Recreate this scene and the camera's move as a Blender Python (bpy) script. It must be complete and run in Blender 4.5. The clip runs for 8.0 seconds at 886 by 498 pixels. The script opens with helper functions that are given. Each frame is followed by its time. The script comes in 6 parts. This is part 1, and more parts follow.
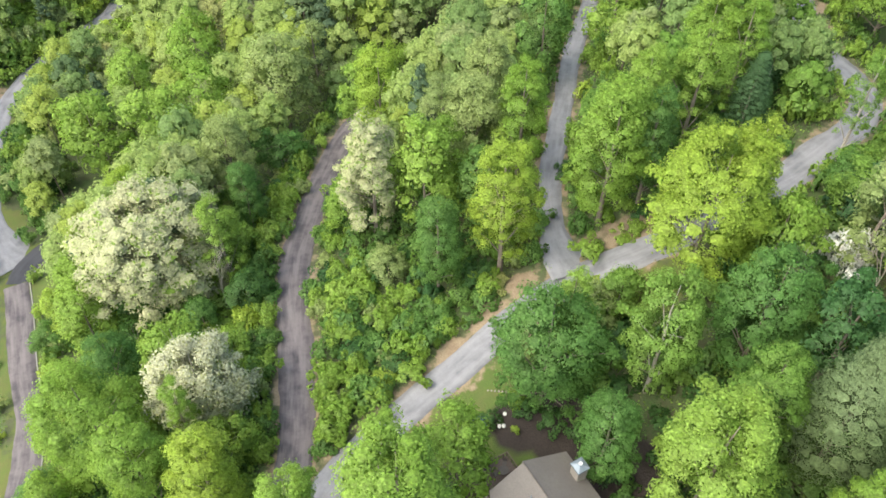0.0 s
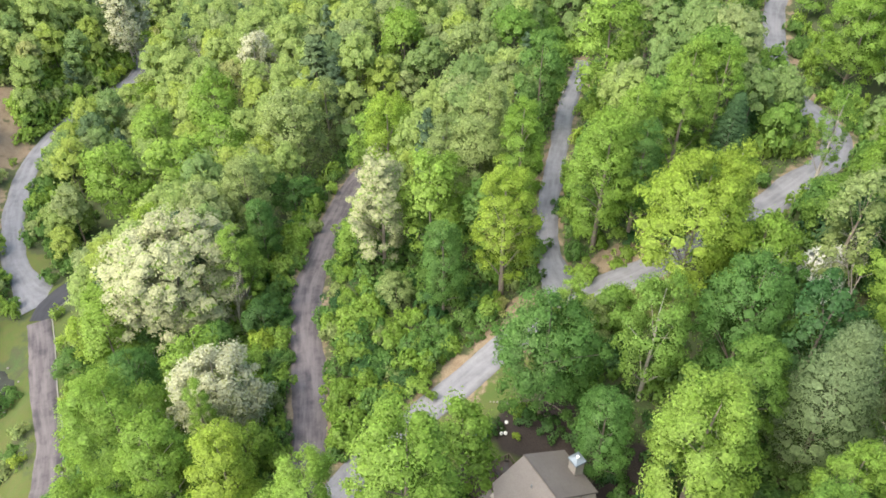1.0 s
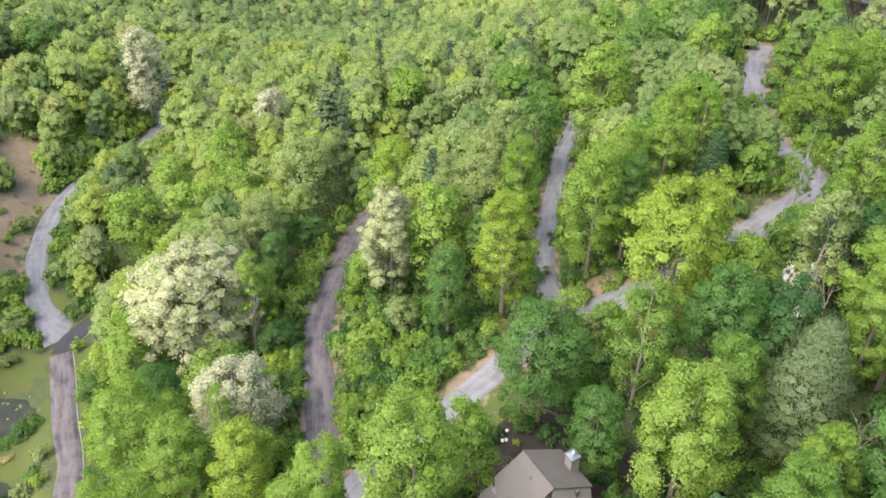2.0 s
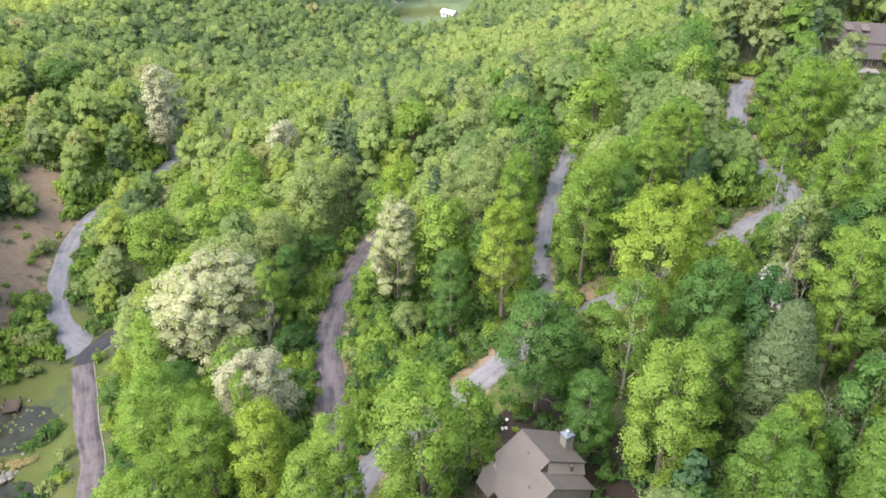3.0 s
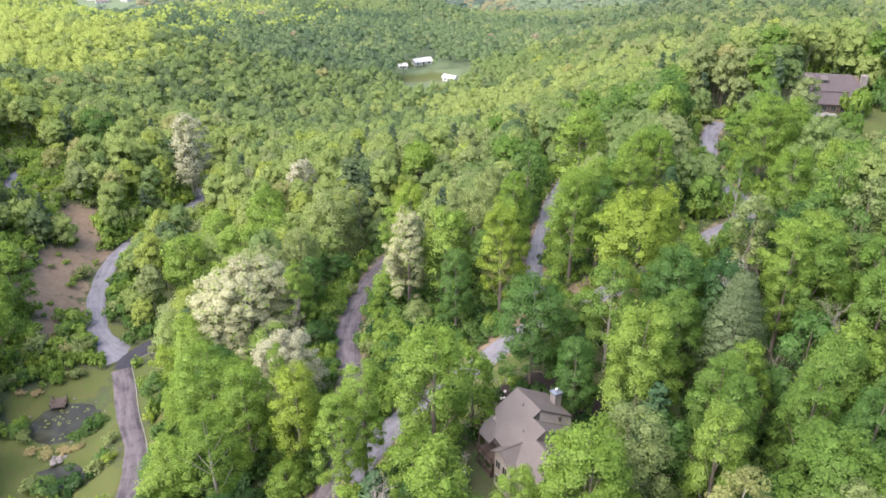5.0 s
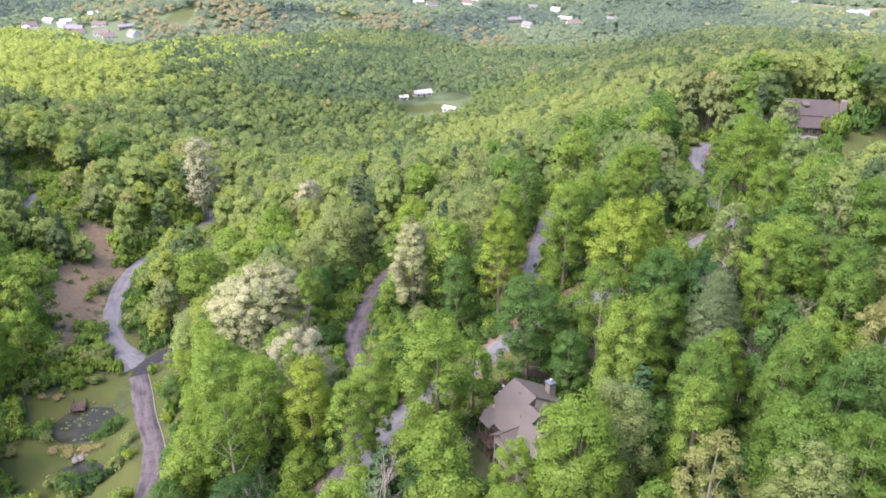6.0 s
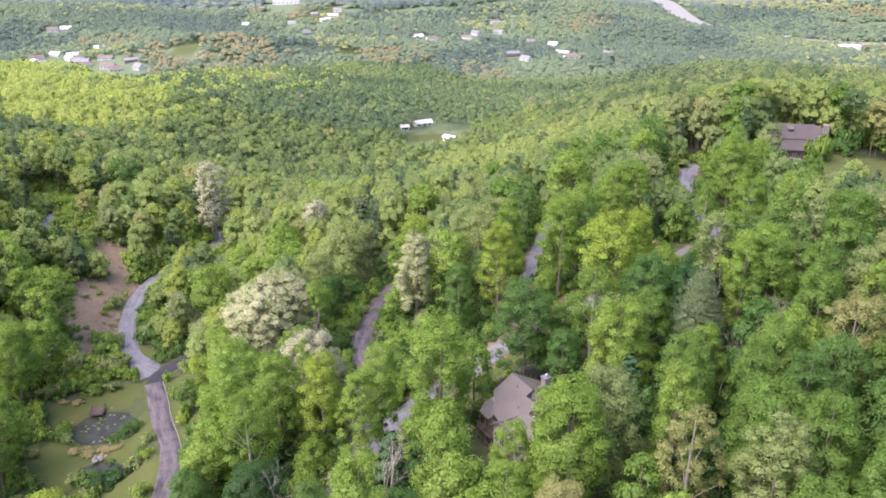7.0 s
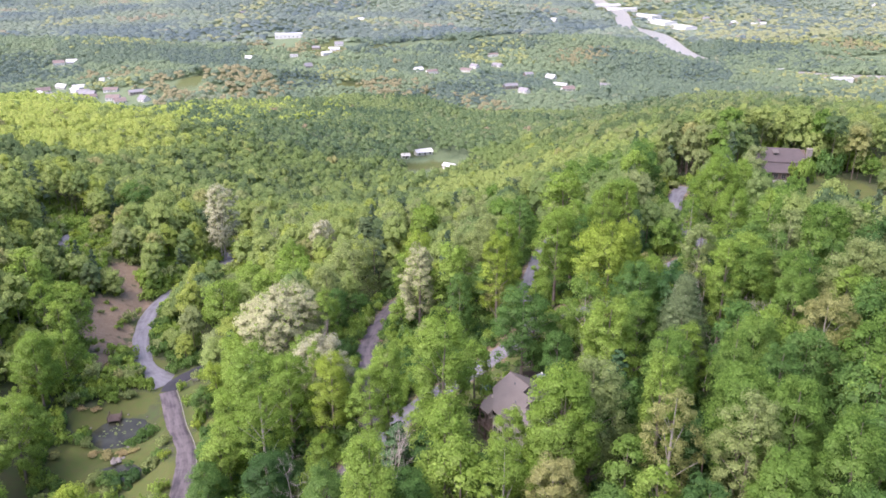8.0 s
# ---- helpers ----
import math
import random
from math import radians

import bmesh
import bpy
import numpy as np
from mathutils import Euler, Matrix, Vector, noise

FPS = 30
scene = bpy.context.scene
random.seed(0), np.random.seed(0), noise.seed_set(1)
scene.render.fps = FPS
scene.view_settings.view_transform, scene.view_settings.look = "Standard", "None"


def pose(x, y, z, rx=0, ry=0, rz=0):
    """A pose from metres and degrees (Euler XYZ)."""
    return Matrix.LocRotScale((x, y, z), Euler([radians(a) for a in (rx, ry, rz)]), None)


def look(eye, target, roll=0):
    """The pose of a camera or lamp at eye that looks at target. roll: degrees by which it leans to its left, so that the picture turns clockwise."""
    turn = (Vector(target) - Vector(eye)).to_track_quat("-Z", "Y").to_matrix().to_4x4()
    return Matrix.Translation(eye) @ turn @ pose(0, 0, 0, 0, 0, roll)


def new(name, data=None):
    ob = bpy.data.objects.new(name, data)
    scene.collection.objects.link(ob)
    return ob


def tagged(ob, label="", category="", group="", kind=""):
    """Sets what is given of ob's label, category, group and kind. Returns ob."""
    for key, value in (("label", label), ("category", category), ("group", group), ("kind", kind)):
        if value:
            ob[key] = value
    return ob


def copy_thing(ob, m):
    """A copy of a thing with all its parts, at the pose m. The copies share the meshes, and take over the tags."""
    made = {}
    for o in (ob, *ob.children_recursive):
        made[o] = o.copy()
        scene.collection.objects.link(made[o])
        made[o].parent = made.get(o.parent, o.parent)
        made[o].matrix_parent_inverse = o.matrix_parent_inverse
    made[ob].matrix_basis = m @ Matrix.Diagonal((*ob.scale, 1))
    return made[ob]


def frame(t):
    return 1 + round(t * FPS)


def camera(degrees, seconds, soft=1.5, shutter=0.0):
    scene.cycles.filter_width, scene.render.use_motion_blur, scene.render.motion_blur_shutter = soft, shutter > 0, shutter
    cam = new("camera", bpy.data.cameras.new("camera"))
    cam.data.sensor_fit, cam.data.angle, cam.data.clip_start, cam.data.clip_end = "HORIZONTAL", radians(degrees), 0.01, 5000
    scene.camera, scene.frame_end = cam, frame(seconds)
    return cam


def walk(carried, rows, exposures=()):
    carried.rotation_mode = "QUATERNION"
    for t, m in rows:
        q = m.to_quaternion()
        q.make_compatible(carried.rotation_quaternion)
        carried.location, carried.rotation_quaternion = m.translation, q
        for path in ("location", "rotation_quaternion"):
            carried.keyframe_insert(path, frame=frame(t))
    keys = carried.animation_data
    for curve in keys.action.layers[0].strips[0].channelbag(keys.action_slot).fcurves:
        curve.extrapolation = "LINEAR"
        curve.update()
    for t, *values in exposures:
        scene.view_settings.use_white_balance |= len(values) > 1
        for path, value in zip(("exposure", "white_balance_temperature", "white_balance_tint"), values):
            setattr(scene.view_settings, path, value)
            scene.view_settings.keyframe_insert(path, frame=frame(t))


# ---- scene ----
cam = camera(57.9, 8.0, soft=1.7)
METRES, EYE, TILT, LEAN, TURN = 90.0, 67.5, -48.0, 0.0, 0.0
ROWS = [
    (0.0, 0.0, 0.0, 0.0, 0.0, 0.0, 0.0),
    (0.5, -0.0033, -0.0399, -0.0451, 0.02, 2.95, -0.06),
    (1.0, -0.0068, -0.0804, -0.0895, 0.02, 5.88, -0.07),
    (1.5, -0.0097, -0.1212, -0.1342, 0.04, 8.76, -0.12),
    (3.0, -0.0192, -0.2459, -0.2749, 0.03, 14.77, -0.18),
    (3.5, -0.0224, -0.2877, -0.322, 0.01, 16.16, -0.19),
    (4.0, -0.0253, -0.3297, -0.3695, 0.0, 17.4, -0.2),
    (4.5, -0.0286, -0.3719, -0.4162, -0.0, 18.61, -0.2),
    (6.0, -0.0377, -0.5002, -0.5561, -0.06, 22.29, -0.16),
    (6.5, -0.0412, -0.5415, -0.6022, -0.08, 23.47, -0.16),
    (7.0, -0.0444, -0.5827, -0.6486, -0.11, 24.64, -0.14),
    (7.5, -0.0476, -0.6247, -0.6961, -0.14, 25.8, -0.13),
    (8.0, -0.0508, -0.6674, -0.7429, -0.16, 26.93, -0.11),
]
walk(cam, [(t, pose(0, 0, EYE, TILT, LEAN, TURN) @ pose(METRES * x, METRES * y, METRES * z, 90 + pitch, roll, yaw)) for t, x, y, z, yaw, pitch, roll in ROWS],
     exposures=[(0.0, 1.56, 6700, 3), (1.5, 1.54, 6650, 8), (3.5, 1.48, 6400, 14), (6.0, 1.38, 6300, 25), (8.0, 1.3, 6200, 29)])

# ---- world, sun, exposure ----
SUN_ELEV, SUN_AZ = 54.0, 240.0          # the sun stands behind the flight and to its left, behind thin cloud
world = bpy.data.worlds.new("sky")
scene.world = world
world.use_nodes = True
wn = world.node_tree.nodes
sky = wn.new("ShaderNodeTexSky")
sky.sky_type = "NISHITA"
sky.sun_disc = False
sky.sun_elevation, sky.sun_rotation = radians(SUN_ELEV), radians(SUN_AZ)
sky.dust_density, sky.air_density, sky.ozone_density = 4.0, 1.0, 1.0
wn["Background"].inputs["Strength"].default_value = 0.15
world.node_tree.links.new(sky.outputs[0], wn["Background"].inputs["Color"])
sun = new("sun", bpy.data.lights.new("sun", "SUN"))
sun.data.energy, sun.data.angle, sun.data.color = 1.2, radians(70), (1.0, 0.94, 0.84)
az, el = radians(SUN_AZ), radians(SUN_ELEV)
toward = Vector((math.sin(az) * math.cos(el), math.cos(az) * math.cos(el), math.sin(el)))
sun.matrix_world = look(toward * 100, (0, 0, 0))


# ---- materials ----
def nodes_of(name):
    m = bpy.data.materials.new(name)
    m.use_nodes = True
    m.node_tree.nodes.clear()
    return m, m.node_tree.nodes, m.node_tree.links


def colour_mix(n, l, fac, a, b, mode="MIX"):
    mx = n.new("ShaderNodeMix")
    mx.data_type, mx.blend_type = "RGBA", mode
    for sock, v in ((mx.inputs[0], fac), (mx.inputs[6], a), (mx.inputs[7], b)):
        if isinstance(v, (int, float)):
            sock.default_value = v
        elif isinstance(v, tuple):
            sock.default_value = (*v, 1)
        else:
            l.new(v, sock)
    return mx.outputs[2]


def noise_tex(n, l, scale, detail=3.0, coords=None, rough=0.55):
    tx = n.new("ShaderNodeTexNoise")
    tx.inputs["Scale"].default_value, tx.inputs["Detail"].default_value = scale, detail
    tx.inputs["Roughness"].default_value = rough
    if coords is not None:
        l.new(coords, tx.inputs["Vector"])
    return tx.outputs["Fac"]


def remap(n, l, v, a, b, lo=0.0, hi=1.0):
    r = n.new("ShaderNodeMapRange")
    r.inputs[1].default_value, r.inputs[2].default_value = a, b
    r.inputs[3].default_value, r.inputs[4].default_value = lo, hi
    l.new(v, r.inputs[0])
    return r.outputs[0]


def leaf_material(name, base, other, translucent=0.55, spread=0.42):
    """Foliage: two hues mixed leaf by leaf, tree by tree and in drifts over the hill."""
    m, n, l = nodes_of(name)
    out = n.new("ShaderNodeOutputMaterial")
    geo, info = n.new("ShaderNodeNewGeometry"), n.new("ShaderNodeObjectInfo")
    drift = noise_tex(n, l, 0.09, 2, geo.outputs["Position"])
    fac = n.new("ShaderNodeMath")
    fac.operation = "ADD"
    l.new(remap(n, l, geo.outputs["Random Per Island"], 0, 1, -0.1, 0.1), fac.inputs[0])
    l.new(remap(n, l, drift, 0.3, 0.7, 0.0, 0.6), fac.inputs[1])
    fac2 = n.new("ShaderNodeMath")
    fac2.operation, fac2.use_clamp = "ADD", True
    tone = n.new("ShaderNodeAttribute")
    tone.attribute_name = "tone"
    fac3 = n.new("ShaderNodeMath")
    fac3.operation = "ADD"
    l.new(fac.outputs[0], fac3.inputs[0])
    l.new(tone.outputs["Fac"], fac3.inputs[1])
    l.new(fac3.outputs[0], fac2.inputs[0])
    l.new(remap(n, l, info.outputs["Random"], 0, 1, -0.3, 0.6), fac2.inputs[1])
    col = colour_mix(n, l, fac2.outputs[0], base, other)
    hsv = n.new("ShaderNodeHueSaturation")
    l.new(col, hsv.inputs["Color"])
    mottle = n.new("ShaderNodeMath")
    mottle.operation = "MULTIPLY"
    l.new(remap(n, l, geo.outputs["Random Per Island"], 0, 1, 1 - 0.5 * spread, 1 + 0.5 * spread), mottle.inputs[0])
    l.new(remap(n, l, noise_tex(n, l, 2.6, 2, geo.outputs["Position"]), 0.35, 0.65, 0.68, 1.3), mottle.inputs[1])
    l.new(mottle.outputs[0], hsv.inputs["Value"])
    dif, tra, glo = n.new("ShaderNodeBsdfDiffuse"), n.new("ShaderNodeBsdfTranslucent"), n.new("ShaderNodeBsdfGlossy")
    l.new(hsv.outputs[0], dif.inputs["Color"])
    l.new(hsv.outputs[0], tra.inputs["Color"])
    glo.inputs["Roughness"].default_value = 0.45
    a, b = n.new("ShaderNodeMixShader"), n.new("ShaderNodeMixShader")
    a.inputs[0].default_value, b.inputs[0].default_value = translucent, 0.01
    l.new(dif.outputs[0], a.inputs[1])
    l.new(tra.outputs[0], a.inputs[2])
    l.new(a.outputs[0], b.inputs[1])
    l.new(glo.outputs[0], b.inputs[2])
    l.new(b.outputs[0], out.inputs["Surface"])
    return m


LEAF = {
    "spring": leaf_material("spring_leaf", (0.225, 0.362, 0.063), (0.295, 0.43, 0.087)),
    "fresh": leaf_material("fresh_green_leaf", (0.16, 0.29, 0.057), (0.215, 0.35, 0.074)),
    "yellow": leaf_material("yellow_green_leaf", (0.295, 0.42, 0.065), (0.345, 0.455, 0.075)),
    "mid": leaf_material("mid_green_leaf", (0.12, 0.245, 0.062), (0.175, 0.30, 0.075)),
    "dark": leaf_material("dark_green_leaf", (0.06, 0.15, 0.05), (0.10, 0.20, 0.055)),
    "olive": leaf_material("olive_leaf", (0.27, 0.35, 0.13), (0.33, 0.41, 0.15)),
    "tan": leaf_material("tan_new_leaf", (0.35, 0.39, 0.14), (0.40, 0.41, 0.17)),
    "pine": leaf_material("pine_needle", (0.135, 0.2, 0.09), (0.165, 0.23, 0.105), 0.3),
    "fir": leaf_material("dark_needle", (0.05, 0.11, 0.05), (0.08, 0.15, 0.06), 0.12),
    "blue": leaf_material("blue_needle", (0.12, 0.2, 0.2), (0.16, 0.25, 0.24), 0.1),
    "blossom": leaf_material("cream_blossom", (0.37, 0.39, 0.21), (0.415, 0.43, 0.245), 0.3, 0.18),
    "white": leaf_material("white_blossom", (0.75, 0.76, 0.72), (0.75, 0.76, 0.72), 0.3, 0.2),
    "pinkish": leaf_material("beige_blossom", (0.47, 0.475, 0.32), (0.45, 0.475, 0.29), 0.3, 0.3),
    "grass": leaf_material("tall_grass", (0.42, 0.34, 0.17), (0.36, 0.33, 0.14), 0.3, 0.4),
}
# copies for the lower ridges and the valley, more alike, greyed in colour for haze
# sunlight on the far crest, put into a brighter leaf colour
SUNLIT_LEAF = leaf_material("sunlit_crest_leaf", (0.40, 0.52, 0.13), (0.48, 0.575, 0.155), 0.55, 0.12)
HILL_LEAF = dict(LEAF, pale=SUNLIT_LEAF,
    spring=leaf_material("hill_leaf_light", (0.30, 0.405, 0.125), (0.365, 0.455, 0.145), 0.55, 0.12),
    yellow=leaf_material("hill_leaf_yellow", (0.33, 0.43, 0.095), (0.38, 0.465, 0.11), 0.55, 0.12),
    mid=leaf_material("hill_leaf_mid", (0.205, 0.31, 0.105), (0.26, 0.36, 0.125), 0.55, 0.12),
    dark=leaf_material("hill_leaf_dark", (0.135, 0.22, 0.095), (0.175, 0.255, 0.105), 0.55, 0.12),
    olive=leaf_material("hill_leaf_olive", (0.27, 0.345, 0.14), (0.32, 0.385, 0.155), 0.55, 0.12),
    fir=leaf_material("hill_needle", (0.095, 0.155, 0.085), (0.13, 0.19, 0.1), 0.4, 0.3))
HAZY_RIDGE_LEAF = {
    "pale": SUNLIT_LEAF,
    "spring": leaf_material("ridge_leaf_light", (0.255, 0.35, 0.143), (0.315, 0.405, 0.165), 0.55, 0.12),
    # yellow, brightened for the sunlit crest as well
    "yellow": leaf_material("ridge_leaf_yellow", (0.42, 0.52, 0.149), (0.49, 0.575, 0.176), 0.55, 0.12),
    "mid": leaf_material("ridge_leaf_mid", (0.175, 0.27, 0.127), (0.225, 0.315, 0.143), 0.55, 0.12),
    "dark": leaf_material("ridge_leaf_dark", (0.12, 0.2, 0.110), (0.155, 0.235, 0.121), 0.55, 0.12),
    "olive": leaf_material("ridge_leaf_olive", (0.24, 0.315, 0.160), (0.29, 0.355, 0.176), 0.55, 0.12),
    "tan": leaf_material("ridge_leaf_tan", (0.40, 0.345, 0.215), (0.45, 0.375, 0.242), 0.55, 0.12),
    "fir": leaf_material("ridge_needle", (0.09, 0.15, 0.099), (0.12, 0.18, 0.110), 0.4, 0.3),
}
# valley copies: bluer again, more haze in the colour
HAZY_VALLEY_LEAF = {
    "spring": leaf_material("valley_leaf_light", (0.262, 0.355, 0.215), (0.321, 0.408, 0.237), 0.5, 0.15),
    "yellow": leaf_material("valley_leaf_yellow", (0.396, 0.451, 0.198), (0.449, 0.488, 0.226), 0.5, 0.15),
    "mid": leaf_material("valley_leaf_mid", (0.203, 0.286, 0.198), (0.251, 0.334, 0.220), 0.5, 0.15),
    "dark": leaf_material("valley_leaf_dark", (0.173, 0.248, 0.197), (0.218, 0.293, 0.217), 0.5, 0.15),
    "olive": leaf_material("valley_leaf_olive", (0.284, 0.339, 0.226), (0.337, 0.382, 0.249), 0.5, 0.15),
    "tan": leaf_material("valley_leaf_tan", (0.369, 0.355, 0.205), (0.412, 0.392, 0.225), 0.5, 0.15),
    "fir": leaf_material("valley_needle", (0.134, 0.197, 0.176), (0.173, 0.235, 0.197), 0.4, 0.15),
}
# farthest woods: the greyest and bluest, haze in the colour
HAZY_DISTANT_LEAF = {
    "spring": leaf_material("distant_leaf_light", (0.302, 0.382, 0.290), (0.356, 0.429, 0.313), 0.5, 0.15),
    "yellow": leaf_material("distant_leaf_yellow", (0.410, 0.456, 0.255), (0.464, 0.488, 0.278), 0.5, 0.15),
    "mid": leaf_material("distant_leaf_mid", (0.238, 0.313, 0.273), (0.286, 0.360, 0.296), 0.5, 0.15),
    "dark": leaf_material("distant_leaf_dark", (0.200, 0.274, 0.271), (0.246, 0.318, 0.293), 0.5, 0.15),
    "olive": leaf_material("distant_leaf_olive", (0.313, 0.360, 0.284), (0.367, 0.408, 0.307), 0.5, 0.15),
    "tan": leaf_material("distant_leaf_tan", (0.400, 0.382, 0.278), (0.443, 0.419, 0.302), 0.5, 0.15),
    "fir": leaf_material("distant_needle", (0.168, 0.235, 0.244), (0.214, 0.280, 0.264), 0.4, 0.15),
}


def plain_material(name, base, other, scale, rough=0.8, bump=0.15, fine=8.0, metal=0.0, stretch=None):
    """A matt surface with broad stains, fine grain and relief."""
    m, n, l = nodes_of(name)
    out, bs = n.new("ShaderNodeOutputMaterial"), n.new("ShaderNodeBsdfPrincipled")
    tc = n.new("ShaderNodeTexCoord")
    vec = tc.outputs["Object"]
    if stretch:
        mp = n.new("ShaderNodeMapping")
        mp.inputs["Scale"].default_value = stretch
        l.new(vec, mp.inputs["Vector"])
        vec = mp.outputs[0]
    broad, grain = noise_tex(n, l, scale, 4, vec), noise_tex(n, l, scale * fine, 3, vec)
    col = colour_mix(n, l, remap(n, l, broad, 0.35, 0.65), base, other)
    col = colour_mix(n, l, remap(n, l, grain, 0.3, 0.7, 0.0, 0.35), col, tuple(c * 0.55 for c in base))
    l.new(col, bs.inputs["Base Color"])
    bs.inputs["Roughness"].default_value, bs.inputs["Metallic"].default_value = rough, metal
    bp = n.new("ShaderNodeBump")
    bp.inputs["Strength"].default_value, bp.inputs["Distance"].default_value = bump, 0.05
    l.new(grain, bp.inputs["Height"])
    l.new(bp.outputs[0], bs.inputs["Normal"])
    l.new(bs.outputs[0], out.inputs["Surface"])
    return m


def ground_material():
    """Leaf litter and low green, with lawn and bare earth where the plan has them."""
    m, n, l = nodes_of("ground")
    out, bs = n.new("ShaderNodeOutputMaterial"), n.new("ShaderNodeBsdfPrincipled")
    tc = n.new("ShaderNodeTexCoord")
    at = {}
    for key in ("lawn", "earth", "woods", "mulch_shade"):
        a = n.new("ShaderNodeAttribute")
        a.attribute_name = key
        at[key] = a.outputs["Fac"]
    v = tc.outputs["Object"]
    big, small, fine = noise_tex(n, l, 0.05, 4, v), noise_tex(n, l, 0.6, 4, v), noise_tex(n, l, 5.0, 3, v)
    litter = colour_mix(n, l, remap(n, l, small, 0.35, 0.65), (0.075, 0.08, 0.038), (0.065, 0.115, 0.03))
    litter = colour_mix(n, l, remap(n, l, fine, 0.3, 0.7, 0, 0.6), litter, (0.055, 0.062, 0.03))
    # ground under far woods, lightened to offset the shade between crowns
    canopy = colour_mix(n, l, remap(n, l, small, 0.35, 0.65), (0.125, 0.18, 0.09), (0.165, 0.225, 0.115))
    litter = colour_mix(n, l, at["woods"], litter, canopy)
    lawn = colour_mix(n, l, remap(n, l, big, 0.35, 0.65), (0.07, 0.113, 0.02), (0.11, 0.13, 0.027))
    lawn = colour_mix(n, l, remap(n, l, small, 0.4, 0.75, 0, 0.6), lawn, (0.125, 0.10, 0.042))
    lawn = colour_mix(n, l, remap(n, l, fine, 0.3, 0.7, 0, 0.35), lawn, (0.045, 0.075, 0.02))
    earth = colour_mix(n, l, remap(n, l, small, 0.35, 0.65), (0.225, 0.168, 0.112), (0.27, 0.218, 0.148))
    earth = colour_mix(n, l, remap(n, l, fine, 0.3, 0.7, 0, 0.5), earth, (0.10, 0.06, 0.038))
    edge = n.new("ShaderNodeMath")
    edge.operation, edge.use_clamp = "MULTIPLY_ADD", True
    l.new(remap(n, l, small, 0.3, 0.7, -0.35, 0.35), edge.inputs[0])
    edge.inputs[1].default_value = 1.0
    l.new(at["lawn"], edge.inputs[2])
    col = colour_mix(n, l, remap(n, l, edge.outputs[0], 0.35, 0.65), litter, lawn)
    edge2 = n.new("ShaderNodeMath")
    edge2.operation, edge2.use_clamp = "MULTIPLY_ADD", True
    l.new(remap(n, l, small, 0.3, 0.7, -0.4, 0.4), edge2.inputs[0])
    edge2.inputs[1].default_value = 1.0
    l.new(at["earth"], edge2.inputs[2])
    col = colour_mix(n, l, remap(n, l, edge2.outputs[0], 0.4, 0.7), col, earth)
    # wood chips, near black to hold the shade beside the house as well
    shaded_chips = colour_mix(n, l, remap(n, l, fine, 0.35, 0.65), (0.036, 0.027, 0.023), (0.022, 0.017, 0.015))
    col = colour_mix(n, l, remap(n, l, at["mulch_shade"], 0.3, 0.6), col, shaded_chips)
    l.new(col, bs.inputs["Base Color"])
    bs.inputs["Roughness"].default_value = 0.95
    bp = n.new("ShaderNodeBump")
    bp.inputs["Strength"].default_value, bp.inputs["Distance"].default_value = 0.5, 0.15
    l.new(fine, bp.inputs["Height"])
    l.new(bp.outputs[0], bs.inputs["Normal"])
    l.new(bs.outputs[0], out.inputs["Surface"])
    return m


def road_material(name, base, worn, dark, dark_amount):
    """Old asphalt: worn pale wheel lines along the road, dark damp patches, fine aggregate."""
    m, n, l = nodes_of(name)
    out, bs = n.new("ShaderNodeOutputMaterial"), n.new("ShaderNodeBsdfPrincipled")
    uv = n.new("ShaderNodeUVMap")
    tc = n.new("ShaderNodeTexCoord")
    mp = n.new("ShaderNodeMapping")
    mp.inputs["Scale"].default_value = (1.1, 0.11, 1)
    l.new(uv.outputs[0], mp.inputs["Vector"])
    streak = noise_tex(n, l, 1.0, 5, mp.outputs[0], 0.6)
    patch = noise_tex(n, l, 0.35, 5, tc.outputs["Object"], 0.65)
    fine = noise_tex(n, l, 9, 3, tc.outputs["Object"])
    col = colour_mix(n, l, remap(n, l, streak, 0.35, 0.65), base, worn)
    mul = n.new("ShaderNodeMath")
    mul.operation = "MULTIPLY"
    l.new(remap(n, l, patch, 0.42, 0.62), mul.inputs[0])
    l.new(remap(n, l, streak, 0.6, 0.4, 0.2, dark_amount), mul.inputs[1])
    col = colour_mix(n, l, mul.outputs[0], col, dark)
    col = colour_mix(n, l, remap(n, l, fine, 0.3, 0.7, 0, 0.3), col, tuple(c * 0.6 for c in base))
    l.new(col, bs.inputs["Base Color"])
    bs.inputs["Roughness"].default_value = 0.8
    bp = n.new("ShaderNodeBump")
    bp.inputs["Strength"].default_value, bp.inputs["Distance"].default_value = 0.2, 0.02
    l.new(fine, bp.inputs["Height"])
    l.new(bp.outputs[0], bs.inputs["Normal"])
    l.new(bs.outputs[0], out.inputs["Surface"])
    return m


GROUND = ground_material()
ROAD_OLD = road_material("old_asphalt", (0.115, 0.098, 0.105), (0.185, 0.163, 0.168), (0.04, 0.036, 0.044), 0.9)
ROAD_PALE = road_material("pale_asphalt", (0.19, 0.193, 0.213), (0.25, 0.25, 0.27), (0.075, 0.075, 0.09), 0.6)
ROAD_DARK = road_material("fresh_asphalt", (0.035, 0.037, 0.045), (0.05, 0.05, 0.06), (0.02, 0.02, 0.025), 0.6)
CONCRETE = plain_material("concrete", (0.27, 0.262, 0.247), (0.34, 0.325, 0.30), 0.7)
BARK = plain_material("bark", (0.17, 0.135, 0.11), (0.26, 0.22, 0.19), 1.2, 0.95, 0.6, 6)
BARK_PALE = plain_material("pale_bark", (0.33, 0.30, 0.265), (0.44, 0.405, 0.365), 1.0, 0.95, 0.5, 6)
